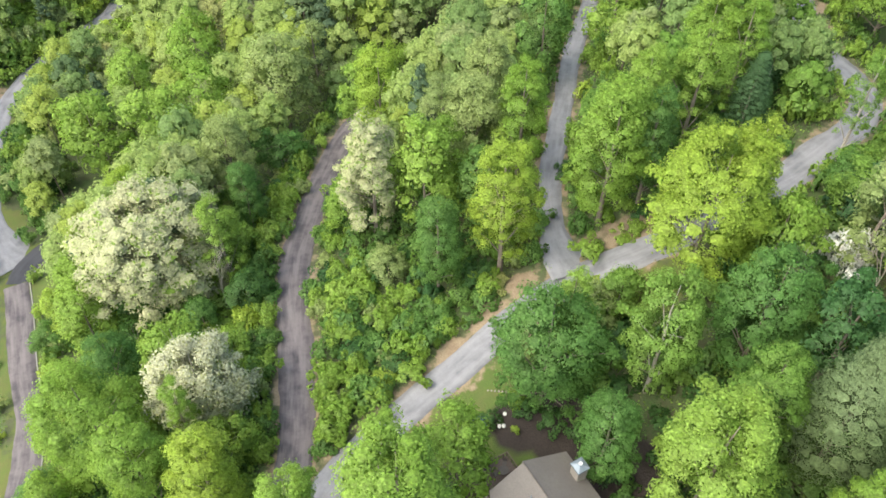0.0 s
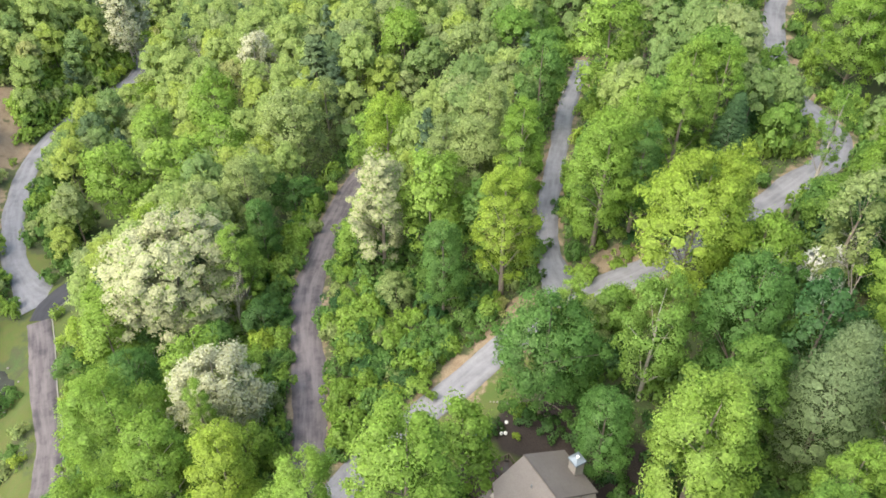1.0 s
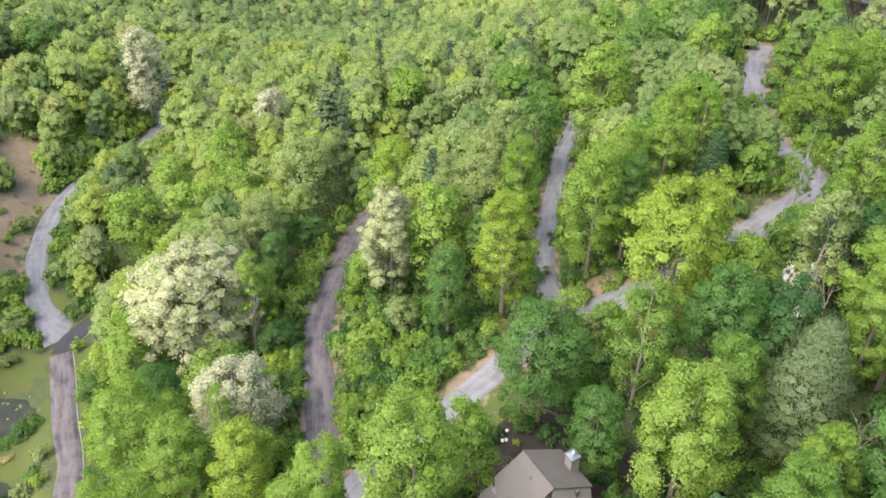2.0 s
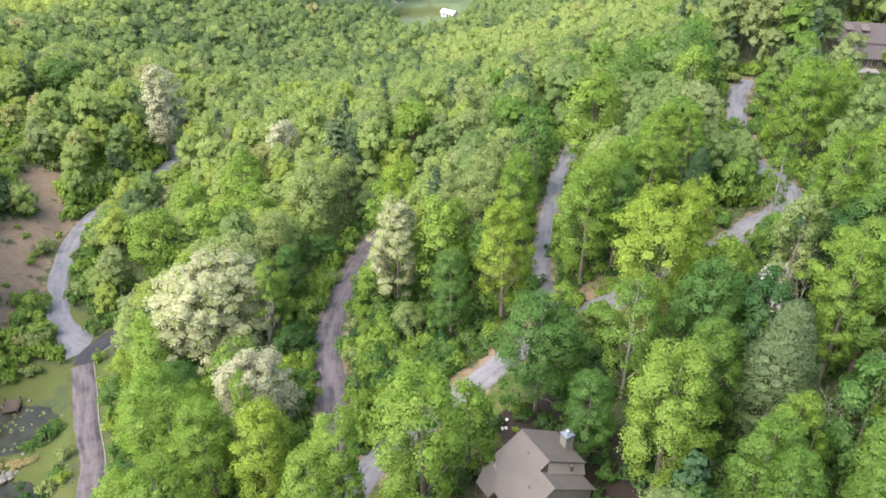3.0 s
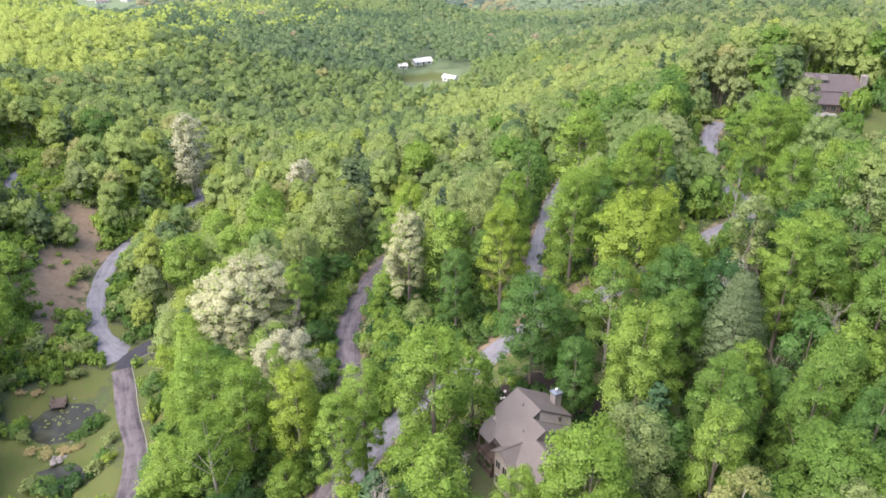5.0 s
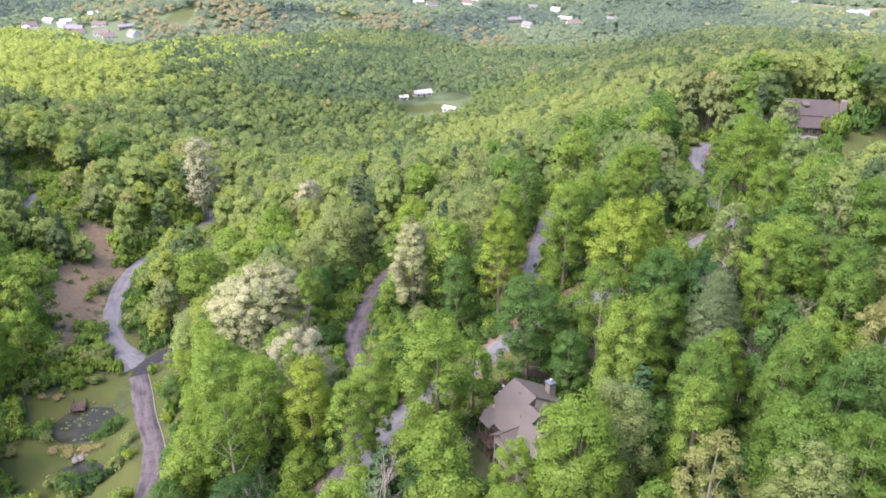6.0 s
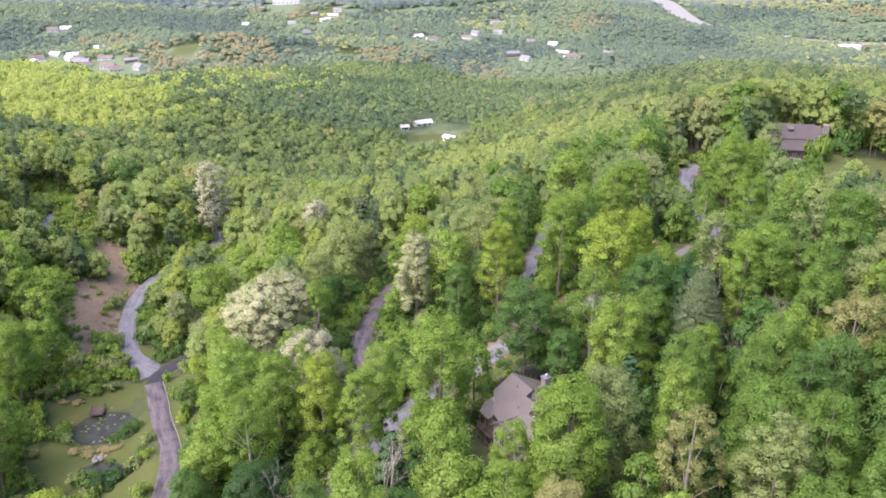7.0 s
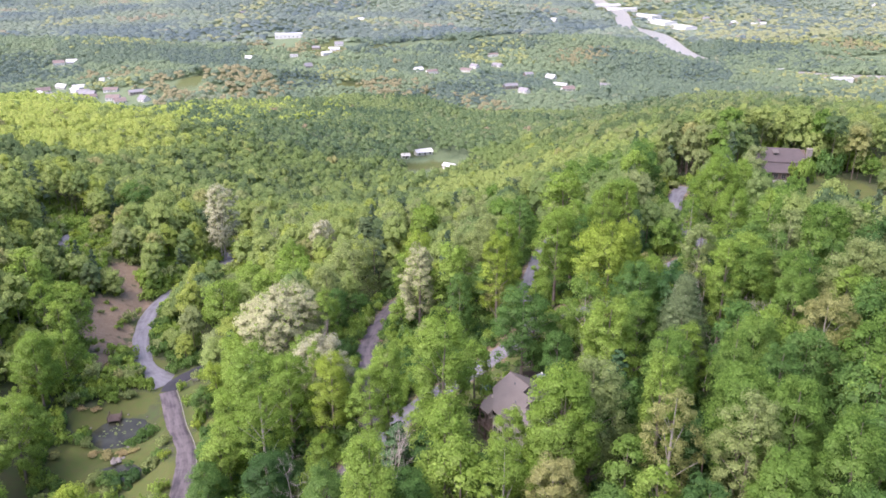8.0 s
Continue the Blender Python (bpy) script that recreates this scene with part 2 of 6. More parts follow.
SHINGLE = plain_material("brown_shingle", (0.145, 0.13, 0.12), (0.17, 0.153, 0.141), 0.35, 0.9, 0.5, 16)
SHINGLE_DARK = plain_material("dark_shingle", (0.10, 0.085, 0.085), (0.125, 0.105, 0.105), 0.35, 0.9, 0.4, 16)
SIDING = plain_material("grey_siding", (0.27, 0.25, 0.225), (0.32, 0.295, 0.265), 0.4, 0.75, 0.2, 12)
TRIM = plain_material("dark_trim", (0.10, 0.085, 0.075), (0.13, 0.11, 0.1), 1.0, 0.7)
WHITE = plain_material("white_paint", (0.75, 0.75, 0.73), (0.8, 0.8, 0.78), 0.6, 0.6, 0.1)
DECKWOOD = plain_material("deck_wood", (0.115, 0.085, 0.072), (0.16, 0.12, 0.10), 1.2, 0.85, 0.4, 8, 0, (1, 6, 1))
STEEL = plain_material("galvanised_steel", (0.17, 0.21, 0.25), (0.22, 0.26, 0.30), 2.0, 0.5, 0.1, 6, 0.3)
STONE = plain_material("field_stone", (0.22, 0.20, 0.18), (0.32, 0.295, 0.265), 1.5, 0.9, 0.5, 5)
ROOF_GREY = plain_material("grey_roof", (0.26, 0.26, 0.27), (0.34, 0.34, 0.35), 0.2, 0.8)
ROOF_BROWN = plain_material("brown_roof", (0.22, 0.18, 0.16), (0.28, 0.225, 0.20), 0.2, 0.8)
ROOF_WHITE = plain_material("white_metal_roof", (0.78, 0.79, 0.8), (0.84, 0.84, 0.84), 0.2, 0.5)


def glass_material():
    m, n, l = nodes_of("window_glass")
    out, bs = n.new("ShaderNodeOutputMaterial"), n.new("ShaderNodeBsdfPrincipled")
    bs.inputs["Base Color"].default_value = (0.03, 0.035, 0.04, 1)
    bs.inputs["Roughness"].default_value = 0.06
    l.new(bs.outputs[0], out.inputs["Surface"])
    return m


def water_material(name, base, rough):
    m, n, l = nodes_of(name)
    out, bs = n.new("ShaderNodeOutputMaterial"), n.new("ShaderNodeBsdfPrincipled")
    tc = n.new("ShaderNodeTexCoord")
    murk = noise_tex(n, l, 0.35, 4, tc.outputs["Object"])
    l.new(colour_mix(n, l, remap(n, l, murk, 0.4, 0.65), base, tuple(c * 1.8 for c in base)), bs.inputs["Base Color"])
    bs.inputs["Roughness"].default_value, bs.inputs["IOR"].default_value = rough, 1.33
    bp = n.new("ShaderNodeBump")
    bp.inputs["Strength"].default_value, bp.inputs["Distance"].default_value = 0.08, 0.05
    l.new(noise_tex(n, l, 2.5, 3, tc.outputs["Object"]), bp.inputs["Height"])
    l.new(bp.outputs[0], bs.inputs["Normal"])
    l.new(bs.outputs[0], out.inputs["Surface"])
    return m


GLASS = glass_material()
POND = water_material("pond_water", (0.035, 0.037, 0.026), 0.07)
RIVER = water_material("river_water", (0.25, 0.24, 0.2), 0.35)


# ---- mesh helpers ----
def tri_mesh(name, verts, tris, mats, index=None, smooth=False, normals=None, tone=None):
    """A mesh of triangles from two arrays; foliage brings its own soft normals and a tone for each tree."""
    me = bpy.data.meshes.new(name)
    n = len(tris)
    me.vertices.add(len(verts))
    me.vertices.foreach_set("co", np.ascontiguousarray(verts, np.float32).ravel())
    me.loops.add(3 * n)
    me.loops.foreach_set("vertex_index", np.ascontiguousarray(tris, np.int32).ravel())
    me.polygons.add(n)
    me.polygons.foreach_set("loop_start", np.arange(0, 3 * n, 3, dtype=np.int32))
    for mt in mats:
        me.materials.append(mt)
    if index is not None:
        me.polygons.foreach_set("material_index", np.ascontiguousarray(index, np.int32))
    me.polygons.foreach_set("use_smooth", np.full(n, smooth or normals is not None))
    for key, kind, field, values in (("custom_normal", "FLOAT_VECTOR", "vector", normals), ("tone", "FLOAT", "value", tone)):
        if values is not None:
            me.attributes.new(key, kind, "POINT").data.foreach_set(field, np.ascontiguousarray(values, np.float32).ravel())
    me.update(calc_edges=True)
    return me


def soft_normals(v, height, radius, middle=0.5, own=0.16, up=0.45):
    """Leaf normals leaning towards the outward direction of the crown, so that it catches light as a rounded mass."""
    t = v.reshape(-1, 3, 3)
    c = t.mean(1)
    face = np.cross(t[:, 1] - t[:, 0], t[:, 2] - t[:, 0])
    face /= np.linalg.norm(face, axis=1)[:, None] + 1e-9
    out = np.column_stack([c[:, 0] / radius, c[:, 1] / radius, (c[:, 2] / height - middle) * 1.7 + up])
    out /= np.linalg.norm(out, axis=1)[:, None] + 1e-9
    n = own * face + (1 - own) * out
    n /= np.linalg.norm(n, axis=1)[:, None] + 1e-9
    return np.repeat(n, 3, 0)


def poly_mesh(name, verts, faces, mat, smooth=False):
    me = bpy.data.meshes.new(name)
    me.from_pydata([tuple(v) for v in verts], [], faces)
    me.materials.append(mat)
    if smooth:
        me.polygons.foreach_set("use_smooth", np.full(len(faces), True))
    me.update()
    return me


def part(name, mesh, parent, label=""):
    ob = new(name, mesh)
    ob.parent = parent
    if label:
        ob["label"] = label
    return ob


class Solid:
    """Collects boxes and prisms, bevelled where wanted, into one mesh."""

    def __init__(self):
        self.v, self.f = [], []

    def box(self, x0, x1, y0, y1, z0, z1):
        b = len(self.v)
        self.v += [(x, y, z) for z in (z0, z1) for x, y in ((x0, y0), (x1, y0), (x1, y1), (x0, y1))]
        self.f += [tuple(b + i for i in q) for q in ((3, 2, 1, 0), (4, 5, 6, 7), (0, 1, 5, 4), (1, 2, 6, 5), (2, 3, 7, 6), (3, 0, 4, 7))]
        return self

    def slab(self, corners, thick):
        """A plate: its upper face given by corners, thickened downwards."""
        b, n = len(self.v), len(corners)
        self.v += [tuple(c) for c in corners] + [(c[0], c[1], c[2] - thick) for c in corners]
        self.f.append(tuple(range(b, b + n)))
        self.f.append(tuple(b + n + i for i in reversed(range(n))))
        self.f += [(b + i, b + n + i, b + n + (i + 1) % n, b + (i + 1) % n) for i in range(n)]
        return self

    def tube(self, p, q, r0, r1, sides=6):
        p, q, r0, r1 = Vector(p), Vector(q), float(r0), float(r1)
        d = (q - p).normalized()
        a = d.orthogonal().normalized()
        c = d.cross(a)
        b = len(self.v)
        for o, r in ((p, r0), (q, r1)):
            for i in range(sides):
                t = 2 * math.pi * i / sides
                self.v.append(tuple(o + r * (math.cos(t) * a + math.sin(t) * c)))
        self.f += [(b + i, b + (i + 1) % sides, b + sides + (i + 1) % sides, b + sides + i) for i in range(sides)]
        self.f += [tuple(b + i for i in reversed(range(sides))), tuple(b + sides + i for i in range(sides))]
        return self

    def mesh(self, name, mat, bevel=0.0):
        me = poly_mesh(name, self.v, self.f, mat)
        bm = bmesh.new()
        bm.from_mesh(me)
        bmesh.ops.recalc_face_normals(bm, faces=bm.faces)
        if bevel:
            bmesh.ops.bevel(bm, geom=bm.edges, offset=bevel, segments=1, affect="EDGES")
        bm.to_mesh(me)
        bm.free()
        return me


# ---- the lie of the land ----
def rise(a, b, v):
    t = np.clip((v - a) / (b - a), 0, 1)
    return t * t * (3 - 2 * t)


# swells and hollows of the near hillside, columns 38 m apart from x = -150, rows from y = -20
NEAR_SWELLS = [[-0.0, 0.2, 2.7, 2.8, 5.9, 1.5], [-1.3, -2.0, -0.8, 0.1, -7.5, 2.3], [-5.1, -6.5, -10.8, -4.6, -8.1, -1.3], [-3.9, 2.6, 3.9, 1.1, -0.5, 5.5], [0.3, -0.0, -1.7, -1.3, -5.0, 1.9], [1.9, -2.8, -0.5, 10.8, 1.6, -1.3], [-3.4, -0.7, 3.0, -4.2, 4.1, 9.3], [-1.1, 0.8, 2.0, -7.6, -5.5, 2.8]]
# the broad ridges and ravines, 150 m apart from x = -480, y = -60
BROAD_SWELLS = [[0.4, -2.4, -4.4, 4.8, 5.8, -6.4, 17.4], [1.6, 2.6, 2.4, 4.7, 4.6, -14.6, 5.4], [-28.3, 3.1, 3.5, 6.3, 6.2, 14.5, 6.3], [-8.5, 0.2, -33.7, -31.2, 2.0, -6.5, 9.3], [17.9, 9.1, 19.4, 16.4, 2.0, 0.2, 3.8], [6.4, -7.6, -10.4, 5.1, -15.6, 2.7, 8.2], [2.4, 3.3, 0.5, -10.8, -10.6, 3.3, 17.6]]


# where the wooded mountain ends and the valley begins, by bearing from the flight's start
EDGE_AT, EDGE_Y = [-0.52, -0.45, -0.38, -0.31, -0.24, -0.17, -0.10, -0.03, 0.04, 0.11, 0.18, 0.25, 0.33, 0.39, 0.47, 0.54], [870, 850, 700, 640, 760, 720, 930, 890, 690, 660, 730, 810, 860, 820, 770, 770]


def edge_y(x, y):
    return np.interp(x / np.maximum(y + 90, 50), EDGE_AT, EDGE_Y)


# low hills on the valley floor: place, height, reach across and along
VALLEY_HILLS = [(-330, 1130, 30, 170, 80), (-120, 1180, 18, 120, 90), (60, 1700, 22, 260, 130), (-420, 1950, 30, 330, 160), (330, 1600, 18, 160, 150), (-900, 1500, 28, 260, 200), (150, 2350, 34, 260, 200), (-350, 2650, 45, 420, 200), (900, 1750, 25, 260, 120), (1000, 2700, 50, 420, 200), (330, 1050, 16, 120, 90)]


def land(x, y):
    """Height of the bare hillside: a slope into the valley, with ridges, hollows and far mountains."""
    x, y = np.asarray(x, float), np.asarray(y, float)
    z = -14 - 136 * rise(60, 1000, y)
    for i, column in enumerate(NEAR_SWELLS):
        for j, w in enumerate(column):
            z = z + w * np.exp(-((x + 150 - 38 * i) ** 2 + (y + 20 - 38 * j) ** 2) / 42 ** 2)
    for i, column in enumerate(BROAD_SWELLS):
        for j, w in enumerate(column):
            z = z + w * np.exp(-((x + 480 - 150 * i) ** 2 + (y + 60 - 150 * j) ** 2) / 150 ** 2)
    edge = edge_y(x, y)
    z = z + (8 * np.exp(-((y - edge + 20) / 60) ** 2) - 7 * rise(edge, edge + 90, y)) * (1 - rise(930, 1080, y))
    roll = np.sin(x / 170 + 0.7 * np.sin(y / 230)) * np.sin(y / 210 + 1.3) + 0.6 * np.sin(x / 71 + y / 93)
    z = z + 7 * roll * rise(850, 1300, y)
    for hx, hy, high, wx, wy in VALLEY_HILLS:
        z = z + high * np.exp(-((x - hx) / wx) ** 2 - ((y - hy) / wy) ** 2)
    far = rise(2750, 4500, y + 180 * np.sin(x / 420))
    z = z + far * (330 + 110 * np.sin(x / 390 + 1) + 50 * np.sin(x / 130 + y / 300))
    return z


def spline(points, step=1.0):
    """A smooth line through plan points."""
    p = np.array(points, float)
    p = np.vstack([2 * p[0] - p[1], p, 2 * p[-1] - p[-2]])
    out = []
    for i in range(1, len(p) - 2):
        n = max(2, int(np.linalg.norm(p[i + 1] - p[i]) / step))
        for t in np.linspace(0, 1, n, endpoint=False):
            a, b, c, d = p[i - 1], p[i], p[i + 1], p[i + 2]
            out.append(0.5 * (2 * b + (c - a) * t + (2 * a - 5 * b + 4 * c - d) * t * t + (3 * b - a - 3 * c + d) * t ** 3))
    out.append(p[-2])
    return np.array(out)


ROADS = {
    # name: (plan line, width, material, rise above the ground, label)
    "road_1": (spline([(-50, 5), (-54.5, 25), (-56.8, 41), (-58.8, 52), (-61.8, 61), (-67, 71.5), (-71.5, 82), (-75, 89.5)]), 4.0, ROAD_OLD, 0.05,
               "worn grey-brown asphalt lane beside a pond"),
    "road_2": (spline([(-76.5, 94.5), (-81.5, 100), (-88, 108.8), (-93.2, 120.4), (-96, 130), (-97.2, 141), (-96.4, 150), (-93.6, 159.5), (-90, 168), (-86.2, 176.5), (-84.6, 186), (-88, 203)]), 4.8, ROAD_PALE, 0.06,
               "pale grey asphalt lane bending round a wooded knoll"),
    "road_3": (spline([(-75.2, 89.8), (-75, 94), (-72, 99.5), (-67, 104.5), (-58, 111), (-48, 121)]), 4.0, ROAD_DARK, 0.09,
               "fresh black asphalt patch at a junction"),
    "road_4": (spline([(-26, 8), (-22.5, 24), (-18.5, 36), (-17.5, 45), (-18.4, 54), (-19.6, 62), (-21.3, 71), (-22.1, 81), (-21.4, 92), (-20, 104), (-18.4, 114), (-13, 126), (-3, 138)]), 4.4, ROAD_OLD, 0.05,
               "old stained asphalt lane through the woods"),
    "road_5": (spline([(-17.2, 33), (-13.5, 40), (-9.4, 45.3), (-5.5, 49), (-0.2, 53.4), (6.0, 58.6), (12, 63), (16.5, 65.2), (20.5, 66.4), (29.4, 68.9), (37, 72), (44, 75.5), (50, 79.8), (55.5, 84.4), (59, 90),
                       (59.2, 95), (57.8, 101), (57.4, 109), (59.3, 119), (62.8, 131), (67.4, 144.8), (71.5, 151)]), 4.1, ROAD_PALE, 0.07,
               "pale grey asphalt road climbing past the house"),
    "road_6": (spline([(17, 66.3), (15.1, 72.4), (14.9, 80.3), (16.3, 89.5), (19.1, 102.4), (23.0, 121.3), (27.4, 137), (30, 147)]), 3.2, ROAD_PALE, 0.085,
               "grey asphalt driveway along a wooded crest"),
    "road_7": (spline([(-130, 160), (-136, 171), (-138, 180), (-136, 188), (-126, 196)]), 3.4, ROAD_PALE, 0.05, "pale lane on the opposite slope"),
}
for key, (line, *rest) in list(ROADS.items()):
    z = land(line[:, 0], line[:, 1])
    k = np.ones(9) / 9
    zs = np.convolve(np.pad(z, 4, mode="edge"), k, mode="valid")
    ROADS[key] = (np.column_stack([line, zs]), *rest)
ALL_ROAD = np.vstack([v[0] for v in ROADS.values()])
ALL_HALF = np.concatenate([np.full(len(v[0]), v[1] / 2) for v in ROADS.values()])


def road_gap(x, y):
    """Distance from the nearest road's edge, and that road's height."""
    x, y = np.atleast_1d(x).astype(float), np.atleast_1d(y).astype(float)
    gap, high = np.full(x.shape, 1e3), np.zeros(x.shape)
    near = np.where((x > -175) & (x < 145) & (y > -30) & (y < 240))[0]
    for c in np.array_split(near, max(1, len(near) // 4000 + 1)):
        d = np.hypot(x[c, None] - ALL_ROAD[None, :, 0], y[c, None] - ALL_ROAD[None, :, 1]) - ALL_HALF
        k = d.argmin(1)
        gap[c], high[c] = d[np.arange(len(c)), k], ALL_ROAD[k, 2]
    return gap, high


PONDS = [(-81, 73.0, 7.4, 6.8), (-75.5, 57.5, 5.2, 3.4)]     # centre and half axes
HOUSE_AT, HOUSE_TURN = (8.0, 37.0), 30.0
MANOR_AT, MANOR_TURN = (107.5, 167.5), -11.0


def ground_z(x, y):
    """The finished ground: graded to the roads, level under the houses, sunk at the ponds."""
    x, y = np.atleast_1d(x).astype(float), np.atleast_1d(y).astype(float)
    z = land(x, y)
    for cx, cy, r, level in ((HOUSE_AT[0] + 2, HOUSE_AT[1] - 5, 9, -15.6), (MANOR_AT[0], MANOR_AT[1], 15, -4.6)):
        w = 1 - rise(r * 0.8, r * 1.7, np.hypot(x - cx, y - cy))
        z = z * (1 - w) + level * w
    gap, high = road_gap(x, y)
    w = 1 - rise(0.7, 5.0, gap)
    z = z * (1 - w) + (high - 0.03) * w
    for cx, cy, a, b in PONDS:
        d = np.hypot((x - cx) / a, (y - cy) / b)
        w = 1 - rise(1.0, 1.8, d)
        z = z * (1 - w) + (-42.4) * w
        z = z - 0.9 * (1 - rise(0.75, 1.05, d))
    return z


# open ground: x, y, radius (soft circles)
LAWNS = [(-84, 62, 9), (-74, 69, 8.5), (-90, 77, 5), (-68, 88, 4.5), (-57, 66, 4.2), (-63.5, 77, 4.6), (-54, 51, 3.6), (-83, 85, 6), (-66, 50, 6), (-76, 58, 7),
         (6.5, 43.2, 3.3), (-9.5, 36.5, 3.4), (9.5, 42.2, 2.6), (1, 46.5, 4.5), (5, 51.5, 4.0), (9.5, 57, 3.4), (26, 62.5, 3.5), (30.5, 64.5, 3.0), (97, 150, 8), (110, 149, 10), (125, 158, 9.5), (-84, 106, 4.5)]
EARTHS = [(-106, 127, 8), (-102, 116, 7.5), (-108, 138, 7), (-98.5, 105, 4.5), (-103, 146, 4.5), (-112, 160, 8), (-106, 150, 5), (-114, 118, 6), (-150, 198, 8), (-96, 100, 3), (1.5, 58, 2.0), (5.5, 62, 2.2), (10, 66.4, 2.0),
          (22.5, 71.6, 2.2), (27, 73.4, 2.0), (19, 71, 1.5), (13.2, 88, 1.5), (14.2, 93, 1.6), (15.4, 98.5, 1.6), (16.6, 104, 1.5), (60.6, 104, 1.9), (60.7, 111, 1.9), (62.4, 118.5, 1.9), (64.6, 126, 1.9)]
MULCH_SHADE = [(9, 47, 3.6), (13.5, 45, 3.6), (12.5, 48.5, 3.0), (17, 41, 3.5), (18.8, 37, 3.4), (20.5, 33.5, 3.4), (21.5, 40.5, 3.0), (16, 28, 4)]     # garden beds; right of the house a dark drive with its shade in the colour
FIELDS = [(-8, 472, 26, 20), (-30, 505, 10, 14), (-380, 1090, 26, 40), (-60, 1640, 90, 40), (190, 1660, 130, 40), (-160, 1120, 26, 16), (150, 1900, 90, 60),
          (680, 2350, 170, 60), (860, 2120, 150, 60), (520, 1860, 60, 60), (900, 1560, 160, 30), (-230, 1640, 50, 60), (-500, 1070, 40, 30), (560, 2500, 160, 60)]


def soft_spots(spots, x, y, feather=0.35):
    w = np.zeros(np.shape(x))
    if feather < 0.3:
        x, y = x + 14 * np.sin(y / 23 + 1) + 9 * np.sin(y / 9), y + 12 * np.sin(x / 31) + 6 * np.sin(x / 11 + 2)
    for s in spots:
        a, b = (s[2], s[2]) if len(s) == 3 else (s[2], s[3])
        w = np.maximum(w, 1 - rise(1 - feather, 1 + feather, np.hypot((x - s[0]) / a, (y - s[1]) / b)))
    return w


def axis(lo, hi, a, b, step, grow):
    mid = list(np.arange(a, b + step, step))
    up, s = [mid[-1]], step
    while up[-1] < hi:
        s *= grow
        up.append(up[-1] + s)
    dn, s = [mid[0]], step
    while dn[-1] > lo:
        s *= grow
        dn.append(dn[-1] - s)
    return np.array(dn[:0:-1] + mid + up[1:])


def build_ground():
    ax, ay = axis(-3600, 3600, -140, 120, 1.5, 1.085), axis(-500, 4800, 0, 200, 1.5, 1.075)
    gx, gy = np.meshgrid(ax, ay)
    x, y = gx.ravel(), gy.ravel()
    z = ground_z(x, y)
    rng = np.random.default_rng(3)
    z = z + rng.normal(0, 0.06, len(z)) * (road_gap(x, y)[0] > 1.5)
    nx, ny = len(ax), len(ay)
    i = (np.arange(ny - 1)[:, None] * nx + np.arange(nx - 1)[None]).ravel()
    tris = np.vstack([np.column_stack([i, i + 1, i + nx + 1]), np.column_stack([i, i + nx + 1, i + nx])])
    me = tri_mesh("ground", np.column_stack([x, y, z]), tris, [GROUND], smooth=True)
    lawn = np.maximum(soft_spots(LAWNS, x, y), soft_spots(FIELDS, x, y, 0.2))
    gap = road_gap(x, y)[0]
    verge = (1 - rise(0.6, 2.2, gap)) * 0.62
    for key, value in (("lawn", np.maximum(lawn, verge * (x < -40))), ("earth", np.maximum(soft_spots(EARTHS, x, y, 0.5), verge * (x >= -40))), ("mulch_shade", soft_spots(MULCH_SHADE, x, y, 0.4)), ("woods", rise(280, 500, y) + rise(160, 300, np.abs(x)))):
        at = me.attributes.new(key, "FLOAT", "POINT")
        at.data.foreach_set("value", np.clip(value, 0, 1).astype(np.float32))
    tagged(new("ground", me), "wooded mountain slope with leaf litter, lawn and red earth", "ground", kind="structure")


def build_roads():
    rng = np.random.default_rng(5)
    for name, (line, width, mat, lift, label) in ROADS.items():
        n = len(line)
        d = np.gradient(line[:, :2], axis=0)
        d /= np.linalg.norm(d, axis=1)[:, None]
        side = np.column_stack([d[:, 1], -d[:, 0]])
        run = np.concatenate([[0], np.cumsum(np.linalg.norm(np.diff(line[:, :2], axis=0), axis=1))])
        across = np.array([-0.56, -0.5, -0.25, 0, 0.25, 0.5, 0.56])
        drop = np.array([-0.35, 0, 0.04, 0.06, 0.04, 0, -0.35])
        wob = np.convolve(rng.normal(0, 0.35, n + 4), np.ones(5) / 5, mode="valid")
        wob2 = np.convolve(rng.normal(0, 0.35, n + 4), np.ones(5) / 5, mode="valid")
        verts, uvs = [], []
        for i in range(n):
            for a, dz in zip(across, drop):
                e = wob[i] if a < -0.4 else wob2[i] if a > 0.4 else 0
                flare = 1 + 0.75 * math.exp(-(run[i] / 7.0) ** 2) if name in ("road_2", "road_6") else 1.0          # mouths of junctions
                p = line[i, :2] + side[i] * (a * width * flare + e * 0.7)
                verts.append((p[0], p[1], line[i, 2] + lift + dz))
                uvs.append((a * width, run[i]))
        m = len(across)
        faces = [(i * m + j, i * m + j + 1, (i + 1) * m + j + 1, (i + 1) * m + j) for i in range(n - 1) for j in range(m - 1)]
        me = poly_mesh(name, verts, faces, mat, True)
        uv = me.uv_layers.new(name="UVMap")
        idx = np.empty(len(me.loops), np.int32)
        me.loops.foreach_get("vertex_index", idx)
        uv.data.foreach_set("uv", np.array(uvs, np.float32)[idx].ravel())
        tagged(new(name, me), label, "road", kind="structure")


build_ground()
build_roads()


